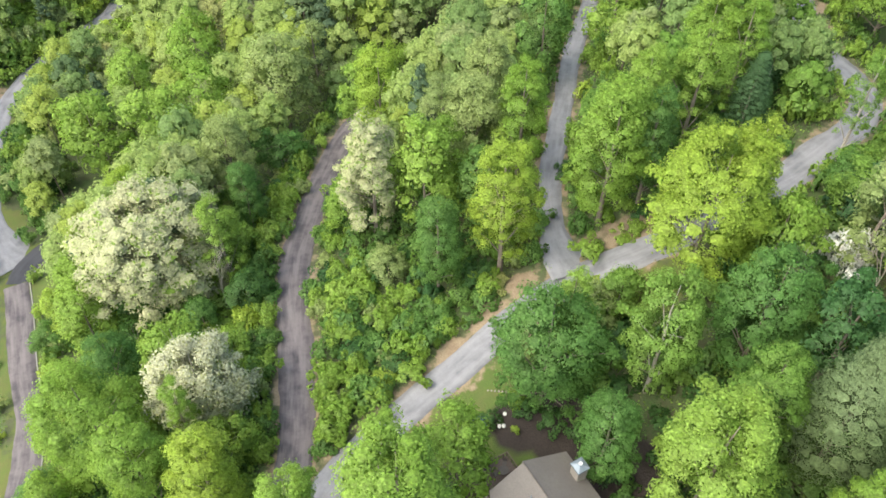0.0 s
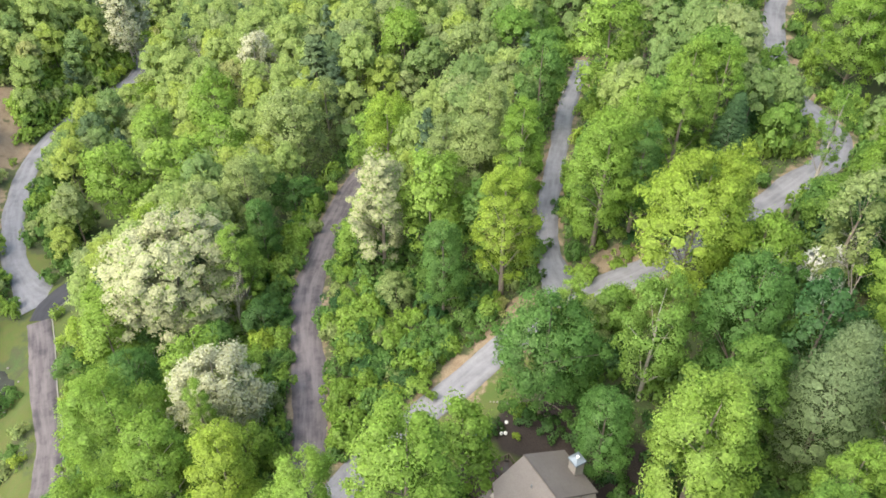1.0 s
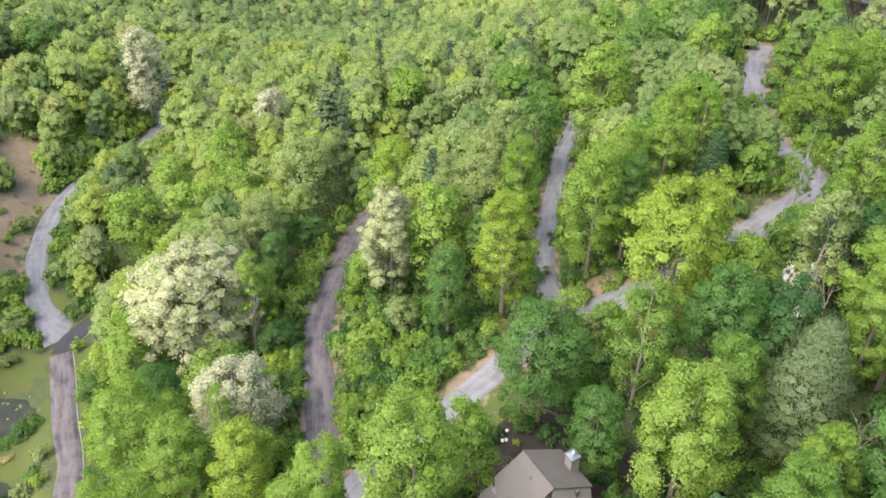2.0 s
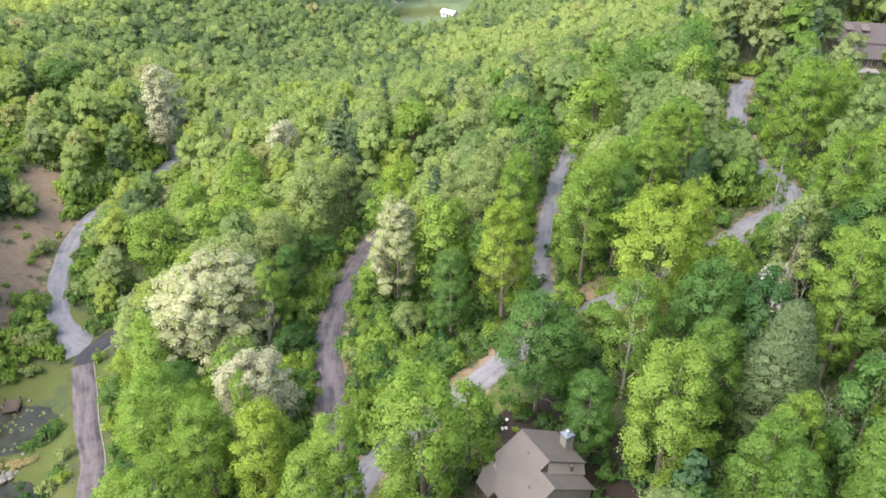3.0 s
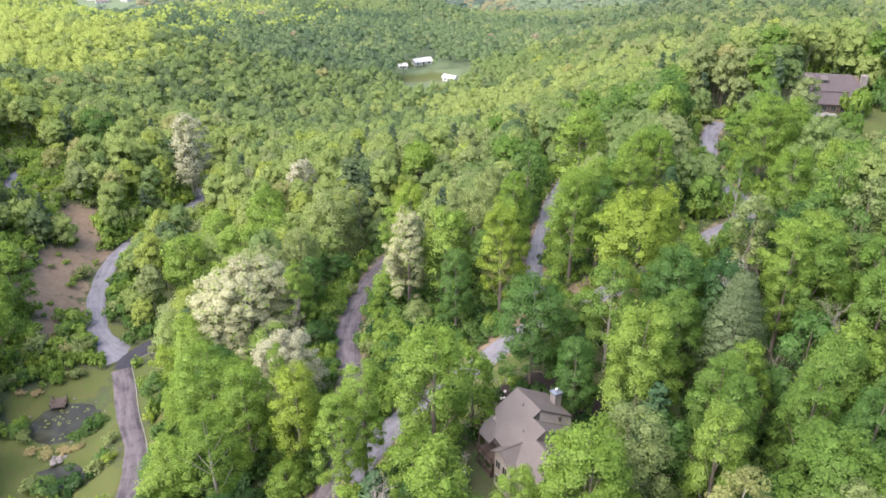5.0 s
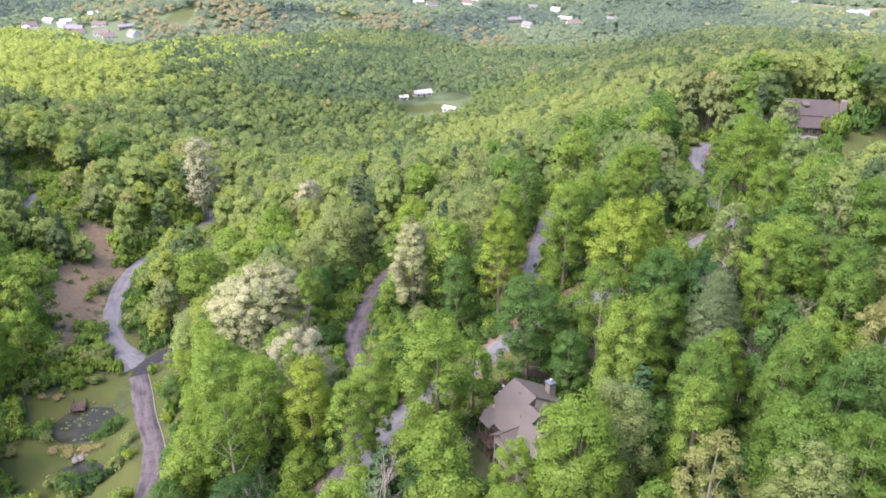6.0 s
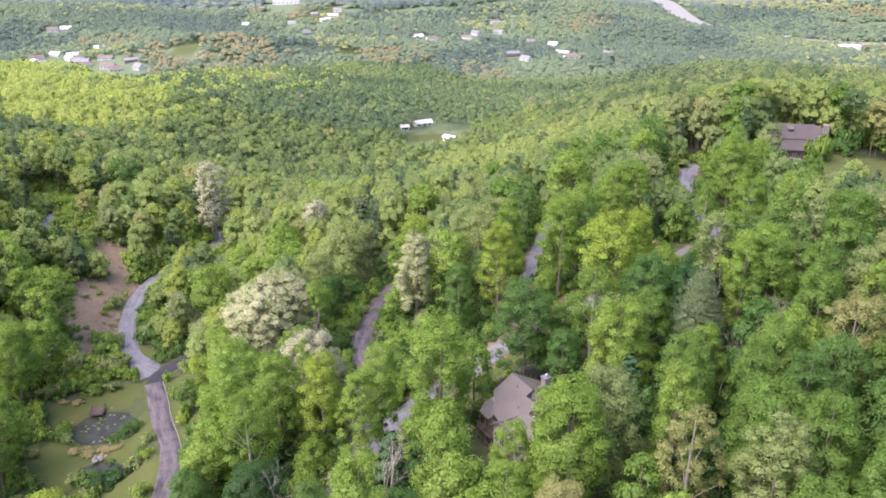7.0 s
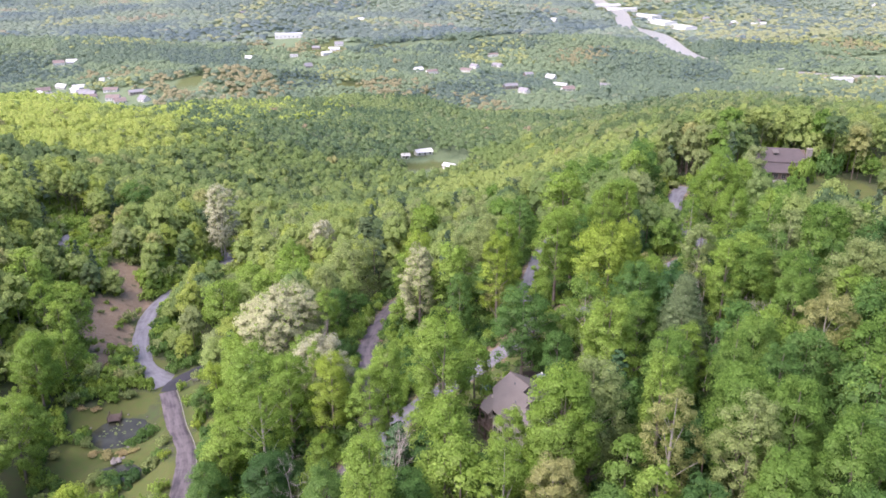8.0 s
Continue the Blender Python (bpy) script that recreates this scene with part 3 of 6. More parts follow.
# ---- trees ----
def cards(rng, centres, radii, per, size, flat=0.0, lift=0.5, fray=True):
    """Leaf sprays: single triangles on the outside of each clump, turned roughly outwards."""
    k = len(centres)
    n = k * per
    c, r = np.repeat(centres, per, 0), np.repeat(radii, per)
    d = rng.normal(size=(n, 3))
    d[:, 2] = d[:, 2] * (1 - 0.3 * flat) + 0.35
    d /= np.linalg.norm(d, axis=1)[:, None]
    squash = np.array([1, 1, 0.78 - 0.4 * flat])
    reach = rng.uniform(0.78, 1.1, n)
    reach = np.where(fray & (np.arange(n) % 9 == 0), reach * rng.uniform(1.1, 1.5, n), reach)          # loose sprays that fray the outline
    p = c + d * (r * reach)[:, None] * squash
    nrm = d + rng.normal(0, 0.35, (n, 3)) + np.array([0, 0, lift])
    nrm /= np.linalg.norm(nrm, axis=1)[:, None]
    t = np.cross(nrm, rng.normal(size=(n, 3)))
    t /= np.linalg.norm(t, axis=1)[:, None] + 1e-9
    b = np.cross(nrm, t)
    s = size * rng.uniform(0.6, 1.35, n)
    v = np.empty((n, 3, 3))
    for q, (ang, length) in enumerate(((0.0, 1.25), (2.2, 0.8), (4.1, 0.8))):
        v[:, q] = p + (math.cos(ang) * t + math.sin(ang) * b) * (s * length)[:, None]
    return v.reshape(-1, 3), np.arange(3 * n).reshape(-1, 3)


def cores(rng, centres, radii, squash=0.8):
    """Dense inner foliage: a small uneven lump within each clump of leaves."""
    k = 5
    a = np.arange(k) * 2 * math.pi / k
    pts = [(0, 0, 0.92)] + [(math.cos(t) * 0.68, math.sin(t) * 0.68, 0.66) for t in a] + [(math.cos(t + 0.6), math.sin(t + 0.6), -0.1) for t in a]
    faces = []
    for i in range(k):
        j = (i + 1) % k
        faces += [(0, 1 + i, 1 + j), (1 + i, 1 + k + i, 1 + j), (1 + j, 1 + k + i, 1 + k + j)]
    unit = np.array(pts)
    f = np.array(faces).ravel()
    v = centres[:, None, :] + unit[None] * (radii[:, None] * rng.uniform(0.82, 1.15, (len(centres), len(pts))))[:, :, None] * np.array([1, 1, squash])
    return v[:, f].reshape(-1, 3)


PROFILES = {
    # crown base, widest height (both of the tree's height), lower and upper fullness
    "oval": (0.22, 0.55, 0.7, 0.75), "round": (0.20, 0.6, 0.85, 0.95), "column": (0.15, 0.5, 0.75, 0.8),
    "spread": (0.35, 0.72, 0.9, 0.9), "open": (0.30, 0.65, 0.6, 0.7),
}


def crown_clumps(rng, shape, count, height=1.0, radius=1.0):
    base, wide, low, up = PROFILES[shape]
    z = base + (1 - base) * rng.beta(1.35, 1.1, count) * 0.95
    f = np.where(z < wide, 1 - (1 - low) * np.clip((wide - z) / (wide - base), 0, 1) ** 1.5, np.sqrt(np.clip(1 - ((z - wide) / (1.02 - wide)) ** 2, 0, 1)) * up + (1 - up) * (1.02 - z) / (1.02 - wide))
    a = np.arange(count) * 2.39996 + rng.uniform(0, 0.8, count)
    lobes = 1 + 0.22 * np.sin(2 * a + rng.uniform(0, 6)) + 0.16 * np.sin(3 * a + 9 * z + rng.uniform(0, 6))
    rr = f * lobes * rng.uniform(0.62, 0.9, count)
    rr = np.where(np.arange(count) % 6 == 0, rr * rng.uniform(1.05, 1.3, count), rr)
    z = z + rng.normal(0, 0.012, count)
    return np.column_stack([rr * np.cos(a) * radius, rr * np.sin(a) * radius, z * height])


def crown_arrays(rng, shape, H, R, clumps, per, size, lift=0.5, fray=True, core=0.54):
    if shape == "pine":
        return pine_arrays(rng, H, R, clumps, per, size)
    c = crown_clumps(rng, shape, clumps, H * 0.96, R * 0.92)
    k = (26 / max(clumps, 10)) ** 0.33
    lo, hi = (0.20 * k, 0.34 * k) if shape == "open" else (0.30 * k, 0.42 * k)
    rad = R * rng.uniform(lo, hi, clumps) * np.where(np.arange(clumps) % 6 == 0, 0.62, 1.0)
    top = np.array([[rng.uniform(-0.3, 0.3) * R, rng.uniform(-0.3, 0.3) * R, H * 0.95]])
    v = cards(rng, np.vstack([c, top]), np.append(rad, R * 0.22), per, size, 0.0, lift, fray)[0]
    inner = cores(rng, c, rad * (0.32 if shape == "open" else core))
    v = np.vstack([v, inner])
    return v, np.arange(len(v)).reshape(-1, 3), c


def pine_arrays(rng, H, R, clumps, per, size):
    """Layered boughs, long below and short towards the top."""
    z = H * (0.22 + 0.76 * np.linspace(0, 1, clumps) ** 0.9)
    a = np.arange(clumps) * 2.39996
    reach = R * np.clip(1.08 - (z / H - 0.22) / 0.8, 0.08, 1) * rng.uniform(0.55, 0.95, clumps)
    c = np.column_stack([reach * np.cos(a), reach * np.sin(a), z - 0.12 * reach])
    lump = R * 0.34 * np.clip(reach / R + 0.35, 0.3, 1)
    v = np.vstack([cards(rng, c, lump, per, size, 1.0, 0.2)[0], cores(rng, c, lump * 0.4, 0.42)])
    f = np.arange(len(v)).reshape(-1, 3)
    return v, f, c


def limbs(rng, H, R, targets, thick, sides=6):
    """A tapered, slightly bent trunk with limbs reaching into the crown."""
    s = Solid()
    lean = rng.normal(0, 0.012, 2) * H
    pts = [(0, 0, -0.6)] + [(lean[0] * t + rng.normal(0, 0.05), lean[1] * t + rng.normal(0, 0.05), H * t) for t in (0.12, 0.3, 0.5, 0.7, 0.9)]
    rad = [thick * 1.25, thick, thick * 0.85, thick * 0.62, thick * 0.36, thick * 0.1]
    for i in range(5):
        s.tube(pts[i], pts[i + 1], rad[i], rad[i + 1], sides)
    for c in targets:
        z0 = max(0.14 * H, c[2] - 0.16 * H - 0.3 * math.hypot(c[0], c[1]))
        t = z0 / H
        st = (lean[0] * t, lean[1] * t, z0)
        mid = (st[0] * 0.45 + c[0] * 0.55, st[1] * 0.45 + c[1] * 0.55, z0 * 0.5 + c[2] * 0.5 + 0.02 * H)
        r = thick * 0.4 * (1.1 - t)
        s.tube(st, mid, r, r * 0.65, 4).tube(mid, tuple(c), r * 0.65, r * 0.2, 4)
    return s


ARCHETYPES = {}


SLENDER = (2.4, 3.2, 4.2, 5.6, 7.5)          # crown radius of a tree 20 m high


def archetype(shape, species, level, variant, R):
    """Crown and trunk meshes of one kind, for a tree 20 m high with a crown R in radius."""
    key = (shape, species, level, variant, R)
    if key in ARCHETYPES:
        return ARCHETYPES[key]
    rng = np.random.default_rng(1000 + 37 * variant + 7 * sum(map(ord, shape)))
    if shape == "pine":
        clumps, per, size = {"near": (150, 400, 0.07), "mid": (40, 60, 0.36), "big": (110, 150, 0.17)}[level]
    else:
        clumps, per, size = {"near": (110, 168, 0.128), "mid": (50, 78, 0.22), "big": (190, 135, 0.095)}[level]
        if shape == "open":
            per = int(per * 0.7)
        if species in ("blossom", "pinkish"):
            clumps, per = int(clumps * 1.5), int(per * 0.75)
    v, f, c = crown_arrays(rng, shape, 20.0, R, clumps, per, size * R / 4.5, core=0.8 if species == "blossom" else 0.54)
    mats, index = [LEAF[species]], None
    if species in ("blossom", "pinkish"):
        mats = [LEAF[species], LEAF["spring" if species == "blossom" else "tan"]]
        index = (rng.random(len(f)) < 0.14).astype(np.int32)
    crown = tri_mesh("crown", v, f, mats, index, normals=soft_normals(v, 20.0, R, 0.5, 0.12 if shape == "pine" else 0.34, 0.75 if species == "blossom" else 0.45))
    trunk = limbs(rng, 20.0, R, c[:: max(1, len(c) // 9)], 0.27).mesh("trunk", BARK_PALE if species in ("pinkish", "tan") or shape == "open" else BARK)
    ARCHETYPES[key] = (crown, trunk)
    return ARCHETYPES[key]


TREES = []                      # x, y, crown radius of the trees that stand by themselves
LABELS = {
    "spring": "broadleaf tree in fresh light green spring leaf", "fresh": "broadleaf tree in clear green spring leaf", "yellow": "broadleaf tree in bright yellow-green new leaf", "mid": "broadleaf tree in full mid green leaf",
    "dark": "broadleaf tree with dark green dense leaf", "olive": "broadleaf tree in thin grey-olive young leaf", "tan": "broadleaf tree with tan and yellow new leaf",
    "blossom": "tall tree covered in cream white blossom", "pinkish": "tree with beige blossom and thin leaf", "pine": "soft grey-green white pine with layered boughs", "fir": "dark green conifer in the woods",
}
KINDS = {"blossom": "blossoming_tree", "pinkish": "blossoming_tree", "pine": "pine_tree", "fir": "pine_tree"}
plant_rng = np.random.default_rng(11)


def plant(shape, species, x, y, height, radius, level="near"):
    """One tree as a thing of its own: trunk and crown under an empty at its foot."""
    if radius > 6.2 and level == "near":
        level = "big"
    R = min(SLENDER, key=lambda q: abs(math.log(q * height / (20 * radius))))
    crown, trunk = archetype(shape, species, level, int(plant_rng.integers(0, 3 if level != "mid" else 2)), R)
    root = new(KINDS.get(species, "broadleaf_tree"))
    root.empty_display_size = 0.5
    z = float(ground_z(x, y)[0])
    root.matrix_world = pose(x, y, z, rz=float(plant_rng.uniform(0, 360))) @ Matrix.Diagonal((radius / R, radius / R, height / 20.0, 1))
    tagged(root, LABELS[species], "tree", "trees on the slope")
    part("trunk", trunk, root)
    part("crown", crown, root)
    TREES.append((x, y, radius))


# the trees that stand out, kind by kind
# light kinds at the far left also carry the haze there
plant("round", "blossom", -40.7, 74.7, 24, 9.9)
plant("column", "blossom", -9.7, 80.4, 23, 4.9)
plant("round", "pinkish", -28.6, 51.0, 18, 5.4)
plant("oval", "pinkish", -44.0, 157.0, 21, 5.1, "mid")
plant("oval", "pinkish", -86.0, 191.0, 31, 6.2, "mid")
plant("oval", "pinkish", -86.8, 189.6, 22, 4.8, "mid")
plant("open", "fresh", 50.3, 77.0, 18, 2.8)
plant("oval", "yellow", 7.5, 68.5, 25, 4.2)
plant("spread", "yellow", 29.6, 62.8, 22, 7.8)
plant("round", "yellow", -10.3, 106.0, 23, 4.8)
plant("oval", "yellow", -49.7, 90.3, 21, 3.6)
plant("open", "yellow", 34.4, 65.9, 21, 4.1)
plant("oval", "yellow", -24.6, 38.0, 20, 4.4)
plant("round", "spring", 24.2, 33.6, 24, 5.8)
plant("round", "olive", 18.0, 13.0, 25, 5.6)
plant("oval", "fresh", 44.7, 23.0, 22, 5.4)
plant("oval", "spring", 52.1, 49.0, 22, 7.0)
plant("round", "yellow", 108.7, 110.1, 15, 6.2, "mid")
plant("round", "mid", 11.2, 48.8, 21, 5.7)
plant("oval", "mid", -0.6, 67.8, 18, 3.5)
plant("oval", "spring", 36.2, 28.5, 20, 3.4)
plant("pine", "fir", 40.0, 84.4, 13, 3.0)
plant("oval", "mid", 25.5, 74.9, 20, 3.2)
plant("oval", "mid", -30.1, 87.9, 16, 3.1)
plant("round", "mid", -28.5, 106.6, 9, 4.4, "mid")
plant("oval", "mid", -42.1, 57.2, 17, 3.8)
plant("round", "mid", 40.0, 135.4, 22, 7.0, "mid")
plant("oval", "mid", 16.4, 113.0, 20, 5.0, "mid")
plant("oval", "mid", -125.6, 214.1, 21, 7.0, "mid")
plant("oval", "mid", 44.7, 12.7, 23, 4.0)
plant("oval", "mid", -21.8, 8.3, 20, 4.5)
plant("oval", "spring", -106.0, 108.0, 20, 5.6, "mid")
plant("oval", "mid", -9.2, 1.4, 20, 4.6)
plant("oval", "mid", 16.4, -7.9, 18, 4.2)
plant("oval", "mid", 44.2, -14.4, 18, 4.2)
plant("oval", "mid", -46.0, 27.0, 14, 4.4)
plant("oval", "mid", 53.5, 140.0, 22, 6.0, "mid")
plant("oval", "spring", 13.9, 52.7, 20, 2.4)
plant("oval", "mid", 16.7, 40.1, 17, 3.7)
plant("oval", "spring", -13.1, 114.3, 19, 4.9, "mid")
plant("oval", "spring", 10.7, 85.1, 22, 3.9)
plant("oval", "spring", 20.6, 74.0, 24, 5.4)
plant("oval", "spring", 25.1, 80.4, 22, 3.8)
plant("column", "spring", 31.6, 81.6, 22, 3.8)
plant("oval", "spring", -51.4, 112.1, 23, 7.0, "mid")
plant("oval", "spring", -67.4, 119.9, 21, 7.0, "mid")
plant("oval", "spring", -62.5, 132.6, 21, 6.0, "mid")
plant("oval", "spring", -44.3, 119.5, 22, 6.2, "mid")
plant("round", "spring", -50.6, 139.7, 21, 7.0, "mid")
plant("column", "spring", -30.8, 75.0, 20, 3.3)
plant("open", "fresh", 23.0, 49.0, 21, 5.2)
plant("oval", "fresh", 30.9, 40.6, 20, 4.0)
plant("round", "mid", 33.1, 50.1, 20, 4.9)
plant("round", "spring", -4.4, 31.8, 27, 6.1)
plant("round", "spring", -40.0, 46.4, 24, 6.5)
plant("column", "spring", -29.0, 45.6, 20, 2.1)
plant("oval", "fresh", 31.4, 23.2, 23, 4.1)
plant("oval", "spring", 47.6, 45.4, 24, 3.6)
plant("column", "spring", -32.7, 39.9, 22, 4.6)
plant("oval", "spring", -16.7, 29.3, 22, 3.9)
plant("oval", "spring", -9.9, 157.5, 20, 7.0, "mid")
plant("column", "spring", 35.0, 91.1, 20, 3.7)
plant("column", "spring", 38.5, 87.6, 20, 3.2)
plant("oval", "spring", 46.0, 115.5, 22, 5.4, "mid")
plant("round", "spring", 57.0, 71.5, 21, 4.8)
plant("oval", "spring", 28.7, 117.9, 22, 6.7, "mid")
plant("round", "spring", 12.6, 8.8, 28, 6.1)
plant("column", "spring", 27.6, 11.3, 26, 4.0)
plant("oval", "fresh", 39.0, 15.8, 25, 3.6)
plant("spread", "fresh", 37.0, 4.3, 25, 5.5)
plant("open", "spring", 26.0, 33.9, 20, 4.5)
plant("oval", "fresh", 51.1, 45.4, 22, 5.2)
plant("oval", "fresh", 56.3, 36.0, 22, 4.5)
plant("spread", "spring", -14.0, 31.0, 24, 3.6)
plant("oval", "fresh", 44.7, 5.2, 22, 3.8)
plant("oval", "fresh", 41.5, -0.3, 25, 4.7)
plant("oval", "fresh", 44.7, -9.5, 25, 4.9)
plant("column", "fresh", 31.9, 18.2, 24, 3.6)
plant("oval", "spring", 13.3, 7.3, 27, 4.7)
plant("open", "spring", 4.1, 1.2, 22, 4.2)
plant("column", "spring", -14.6, 2.2, 27, 5.3)
plant("oval", "spring", -99.7, 75.8, 22, 5.8)
plant("oval", "spring", -104.5, 99.0, 18, 4.8, "mid")
plant("oval", "spring", -98.5, 87.0, 17, 4.6, "mid")
plant("column", "spring", -110.5, 104.0, 20, 4.4, "mid")
plant("oval", "spring", -119.5, 115.1, 22, 7.0, "mid")
plant("oval", "spring", -94.2, 53.9, 22, 7.0)
plant("open", "spring", -36.1, 31.4, 22, 4.9)
plant("oval", "fresh", 36.1, -11.3, 22, 4.9)
plant("oval", "spring", 74.0, 89.6, 17, 5.6)
plant("oval", "spring", 83.7, 98.0, 15, 5.4)
plant("oval", "fresh", 72.1, 60.7, 21, 6.1)
plant("oval", "spring", 65.6, 106.0, 21, 5.6)
plant("column", "spring", 73.7, 112.9, 20, 5.1, "mid")
plant("oval", "olive", -29.4, 120.8, 22, 6.4, "mid")
plant("column", "olive", -24.4, 129.6, 20, 3.4, "mid")
plant("oval", "olive", 6.7, 97.1, 22, 4.9)
plant("oval", "olive", -0.3, 90.9, 21, 3.5)
plant("column", "olive", -33.5, 95.1, 22, 4.2)
plant("oval", "olive", 4.4, 88.6, 20, 5.3)
plant("round", "olive", 35.2, -2.6, 25, 4.4)
plant("round", "olive", 70.5, 42.8, 20, 6.2)
plant("oval", "olive", 5.4, 142.0, 20, 7.0, "mid")
plant("pine", "pine", 38.4, 38.8, 22, 5.6)
plant("pine", "pine", -28.5, 145.3, 22, 6.1, "mid")
plant("oval", "mid", 50.1, 16.2, 22, 5.4)
plant("open", "tan", 26.5, 2.0, 25, 4.2)
plant("round", "tan", 57.3, 25.8, 22, 4.8)
plant("oval", "tan", 10.5, -1.7, 20, 4.1)
plant("oval", "dark", -33.4, 21.1, 15, 4.6)
plant("oval", "spring", 5.8, 12.0, 20, 3.3)


# ---- bare trees ----
def bare_mesh(seed, H, spread):
    rng = np.random.default_rng(seed)
    s = Solid()

    def grow(p, d, length, r, depth):
        q = p + d * length
        s.tube(p, q, r, r * 0.6, 5 if depth < 2 else 3)
        if depth >= 5:
            return
        for _ in range(3 if depth < 3 else 4):
            nd = (d + Vector(rng.normal(0, spread, 3)) + Vector((0, 0, 0.12))).normalized()
            grow(p + d * length * float(rng.uniform(0.55, 1.0)), nd, length * float(rng.uniform(0.55, 0.75)), r * 0.55, depth + 1)

    grow(Vector((0, 0, -0.4)), Vector((0.03, 0.02, 1)).normalized(), H * 0.34, H * 0.0072, 0)
    return s.mesh("branches", BARK_PALE)


BARE = [bare_mesh(s, 20.0, 0.5) for s in (1, 2)]


def plant_bare(x, y, height, width, which=0):
    ob = new("bare_tree", BARE[which])
    ob.matrix_world = pose(x, y, float(ground_z(x, y)[0]), rz=float(plant_rng.uniform(0, 360))) @ Matrix.Diagonal((width / 9, width / 9, height / 20, 1))
    tagged(ob, "leafless grey tree with fine branching twigs", "tree", "bare trees")
    TREES.append((x, y, 2.5))


for bx, by, bh, bw, k in ((-36.2, 46.4, 20, 9, 0), (-31.5, 72, 18, 5, 1), (47.5, 55.5, 17, 8, 1), (-29, 18, 22, 7, 0), (-12.5, 14, 25, 8, 1), (0.5, 25.5, 11, 6, 0), (36, 55, 20, 5, 1), (42, 34, 18, 8, 0), (53, 40, 18, 8, 1), (30, 20, 19, 6, 0), (-62, 170, 24, 6, 1), (-91, 198, 29, 5, 0)):
    plant_bare(bx, by, bh, bw, k)


# ---- open spaces that the woods keep clear of ----
def clear_of(x, y):
    """How high growth may stand: nothing on roads, lawns, water and houses, low beside them."""
    gap = road_gap(x, y)[0]
    cap = np.where(gap < 0.9, 0.0, 2.2 + np.maximum(gap - 0.9, 0) * 1.5)
    cap = np.where(soft_spots(LAWNS, x, y) > 0.4, 0.0, cap)
    cap = np.where(soft_spots(MULCH_SHADE, x, y) > 0.5, 0.0, cap)
    cap = np.where((soft_spots(EARTHS, x, y) > 0.6), np.minimum(cap, 3.0), cap)
    cap = np.where(soft_spots(FIELDS, x, y, 0.2) > 0.4, 0.0, cap)
    for cx, cy, r in ((HOUSE_AT[0] + 1.5, HOUSE_AT[1] - 6, 10.5), (MANOR_AT[0], MANOR_AT[1] - 2, 13.5)):
        cap = np.where(np.hypot(x - cx, y - cy) < r, 0.0, cap)
    for cx, cy, r, most in ((-5, 58, 11, 3.5), (46, 68, 7, 10), (52, 88, 6, 6), (-20, 62, 7, 4), (-22, 88, 7, 5), (3, 47, 5, 1.5), (16, 86, 5, 5), (-100, 112, 16, 5), (-108, 130, 14, 5), (-112, 155, 12, 6),
                            (-90, 128, 8, 5), (-100, 68, 13, 5), (-104, 84, 12, 6), (-92, 100, 7, 5), (-106, 98, 9, 7), (-84, 118, 9, 7), (-88, 96, 10, 4), (-96, 88, 8, 4), (-28, 60, 5, 7), (-28, 80, 5, 7), (97, 150, 9, 3), (122, 150, 14, 4), (142, 160, 12, 9), (-143, 193, 9, 5), (-134, 160, 10, 8),
                            (64, 128, 5, 5), (22, 132, 5, 5), (26, 63, 4, 2), (-78, 44, 13, 3), (-92, 52, 10, 4), (-66, 40, 8, 5), (120, 122, 12, 10), (100, 141, 11, 8), (113, 140, 11, 8), (131, 140, 16, 6), (9, 19, 9, 8), (13, 24, 5, 8), (-8, 438, 30, 2), (-8, 405, 20, 7), (-40, 62, 9, 8), (-12, 70, 5, 6), (-70, 58, 9, 3), (-60, 60, 6, 5), (-82, 74, 11, 1), (121, 143, 9, 2.5), (124, 153, 9, 1), (55, 110, 5, 4.5), (51, 101, 5, 8.5), (47.5, 92, 5, 12), (57.5, 123, 4, 6), (61, 134, 4.5, 6), (119, 133, 8, 6), (-10, 37, 5, 1.2), (-122, 165, 12, 13), (-131, 172, 11, 3.2), (-80.5, 172, 6, 3), (-83, 181, 5, 2), (-112, 175, 12, 14), (-130, 146, 13, 13), (-118, 148, 12, 11), (-77, 160, 9, 8), (-71, 147, 8, 11), (60, 115, 5, 7), (66, 135, 5, 4), (70, 146, 5, 4), (86, 110, 9, 11), (92, 123, 9, 8), (98, 133, 8, 6), (87, 140, 8, 10), (80, 123, 6, 13), (113, 127, 9, 8), (104, 112, 8, 10), (123, 143, 6, 3)):
        cap = np.where(np.hypot(x - cx, y - cy) < r, np.minimum(cap, most), cap)
    return cap


def jitter_grid(rng, x0, x1, y0, y1, step):
    gx, gy = np.meshgrid(np.arange(x0, x1, step), np.arange(y0, y1, step))
    p = np.column_stack([gx.ravel(), gy.ravel()])
    return p + rng.uniform(-0.42 * step, 0.42 * step, p.shape)


def in_sight(x, y, margin=25.0):
    """Ground that the flight can look at at all: a widening wedge ahead of the flight line."""
    return np.abs(x) < (y + 95) * 0.60 + margin


def pick(rng, n, pine=0.06):
    """A mixed spring wood."""
    return rng.choice(["spring", "yellow", "mid", "dark", "olive", "tan", "fir"], n, p=[0.56 - pine, 0.05, 0.22, 0.04, 0.12, 0.01, pine])


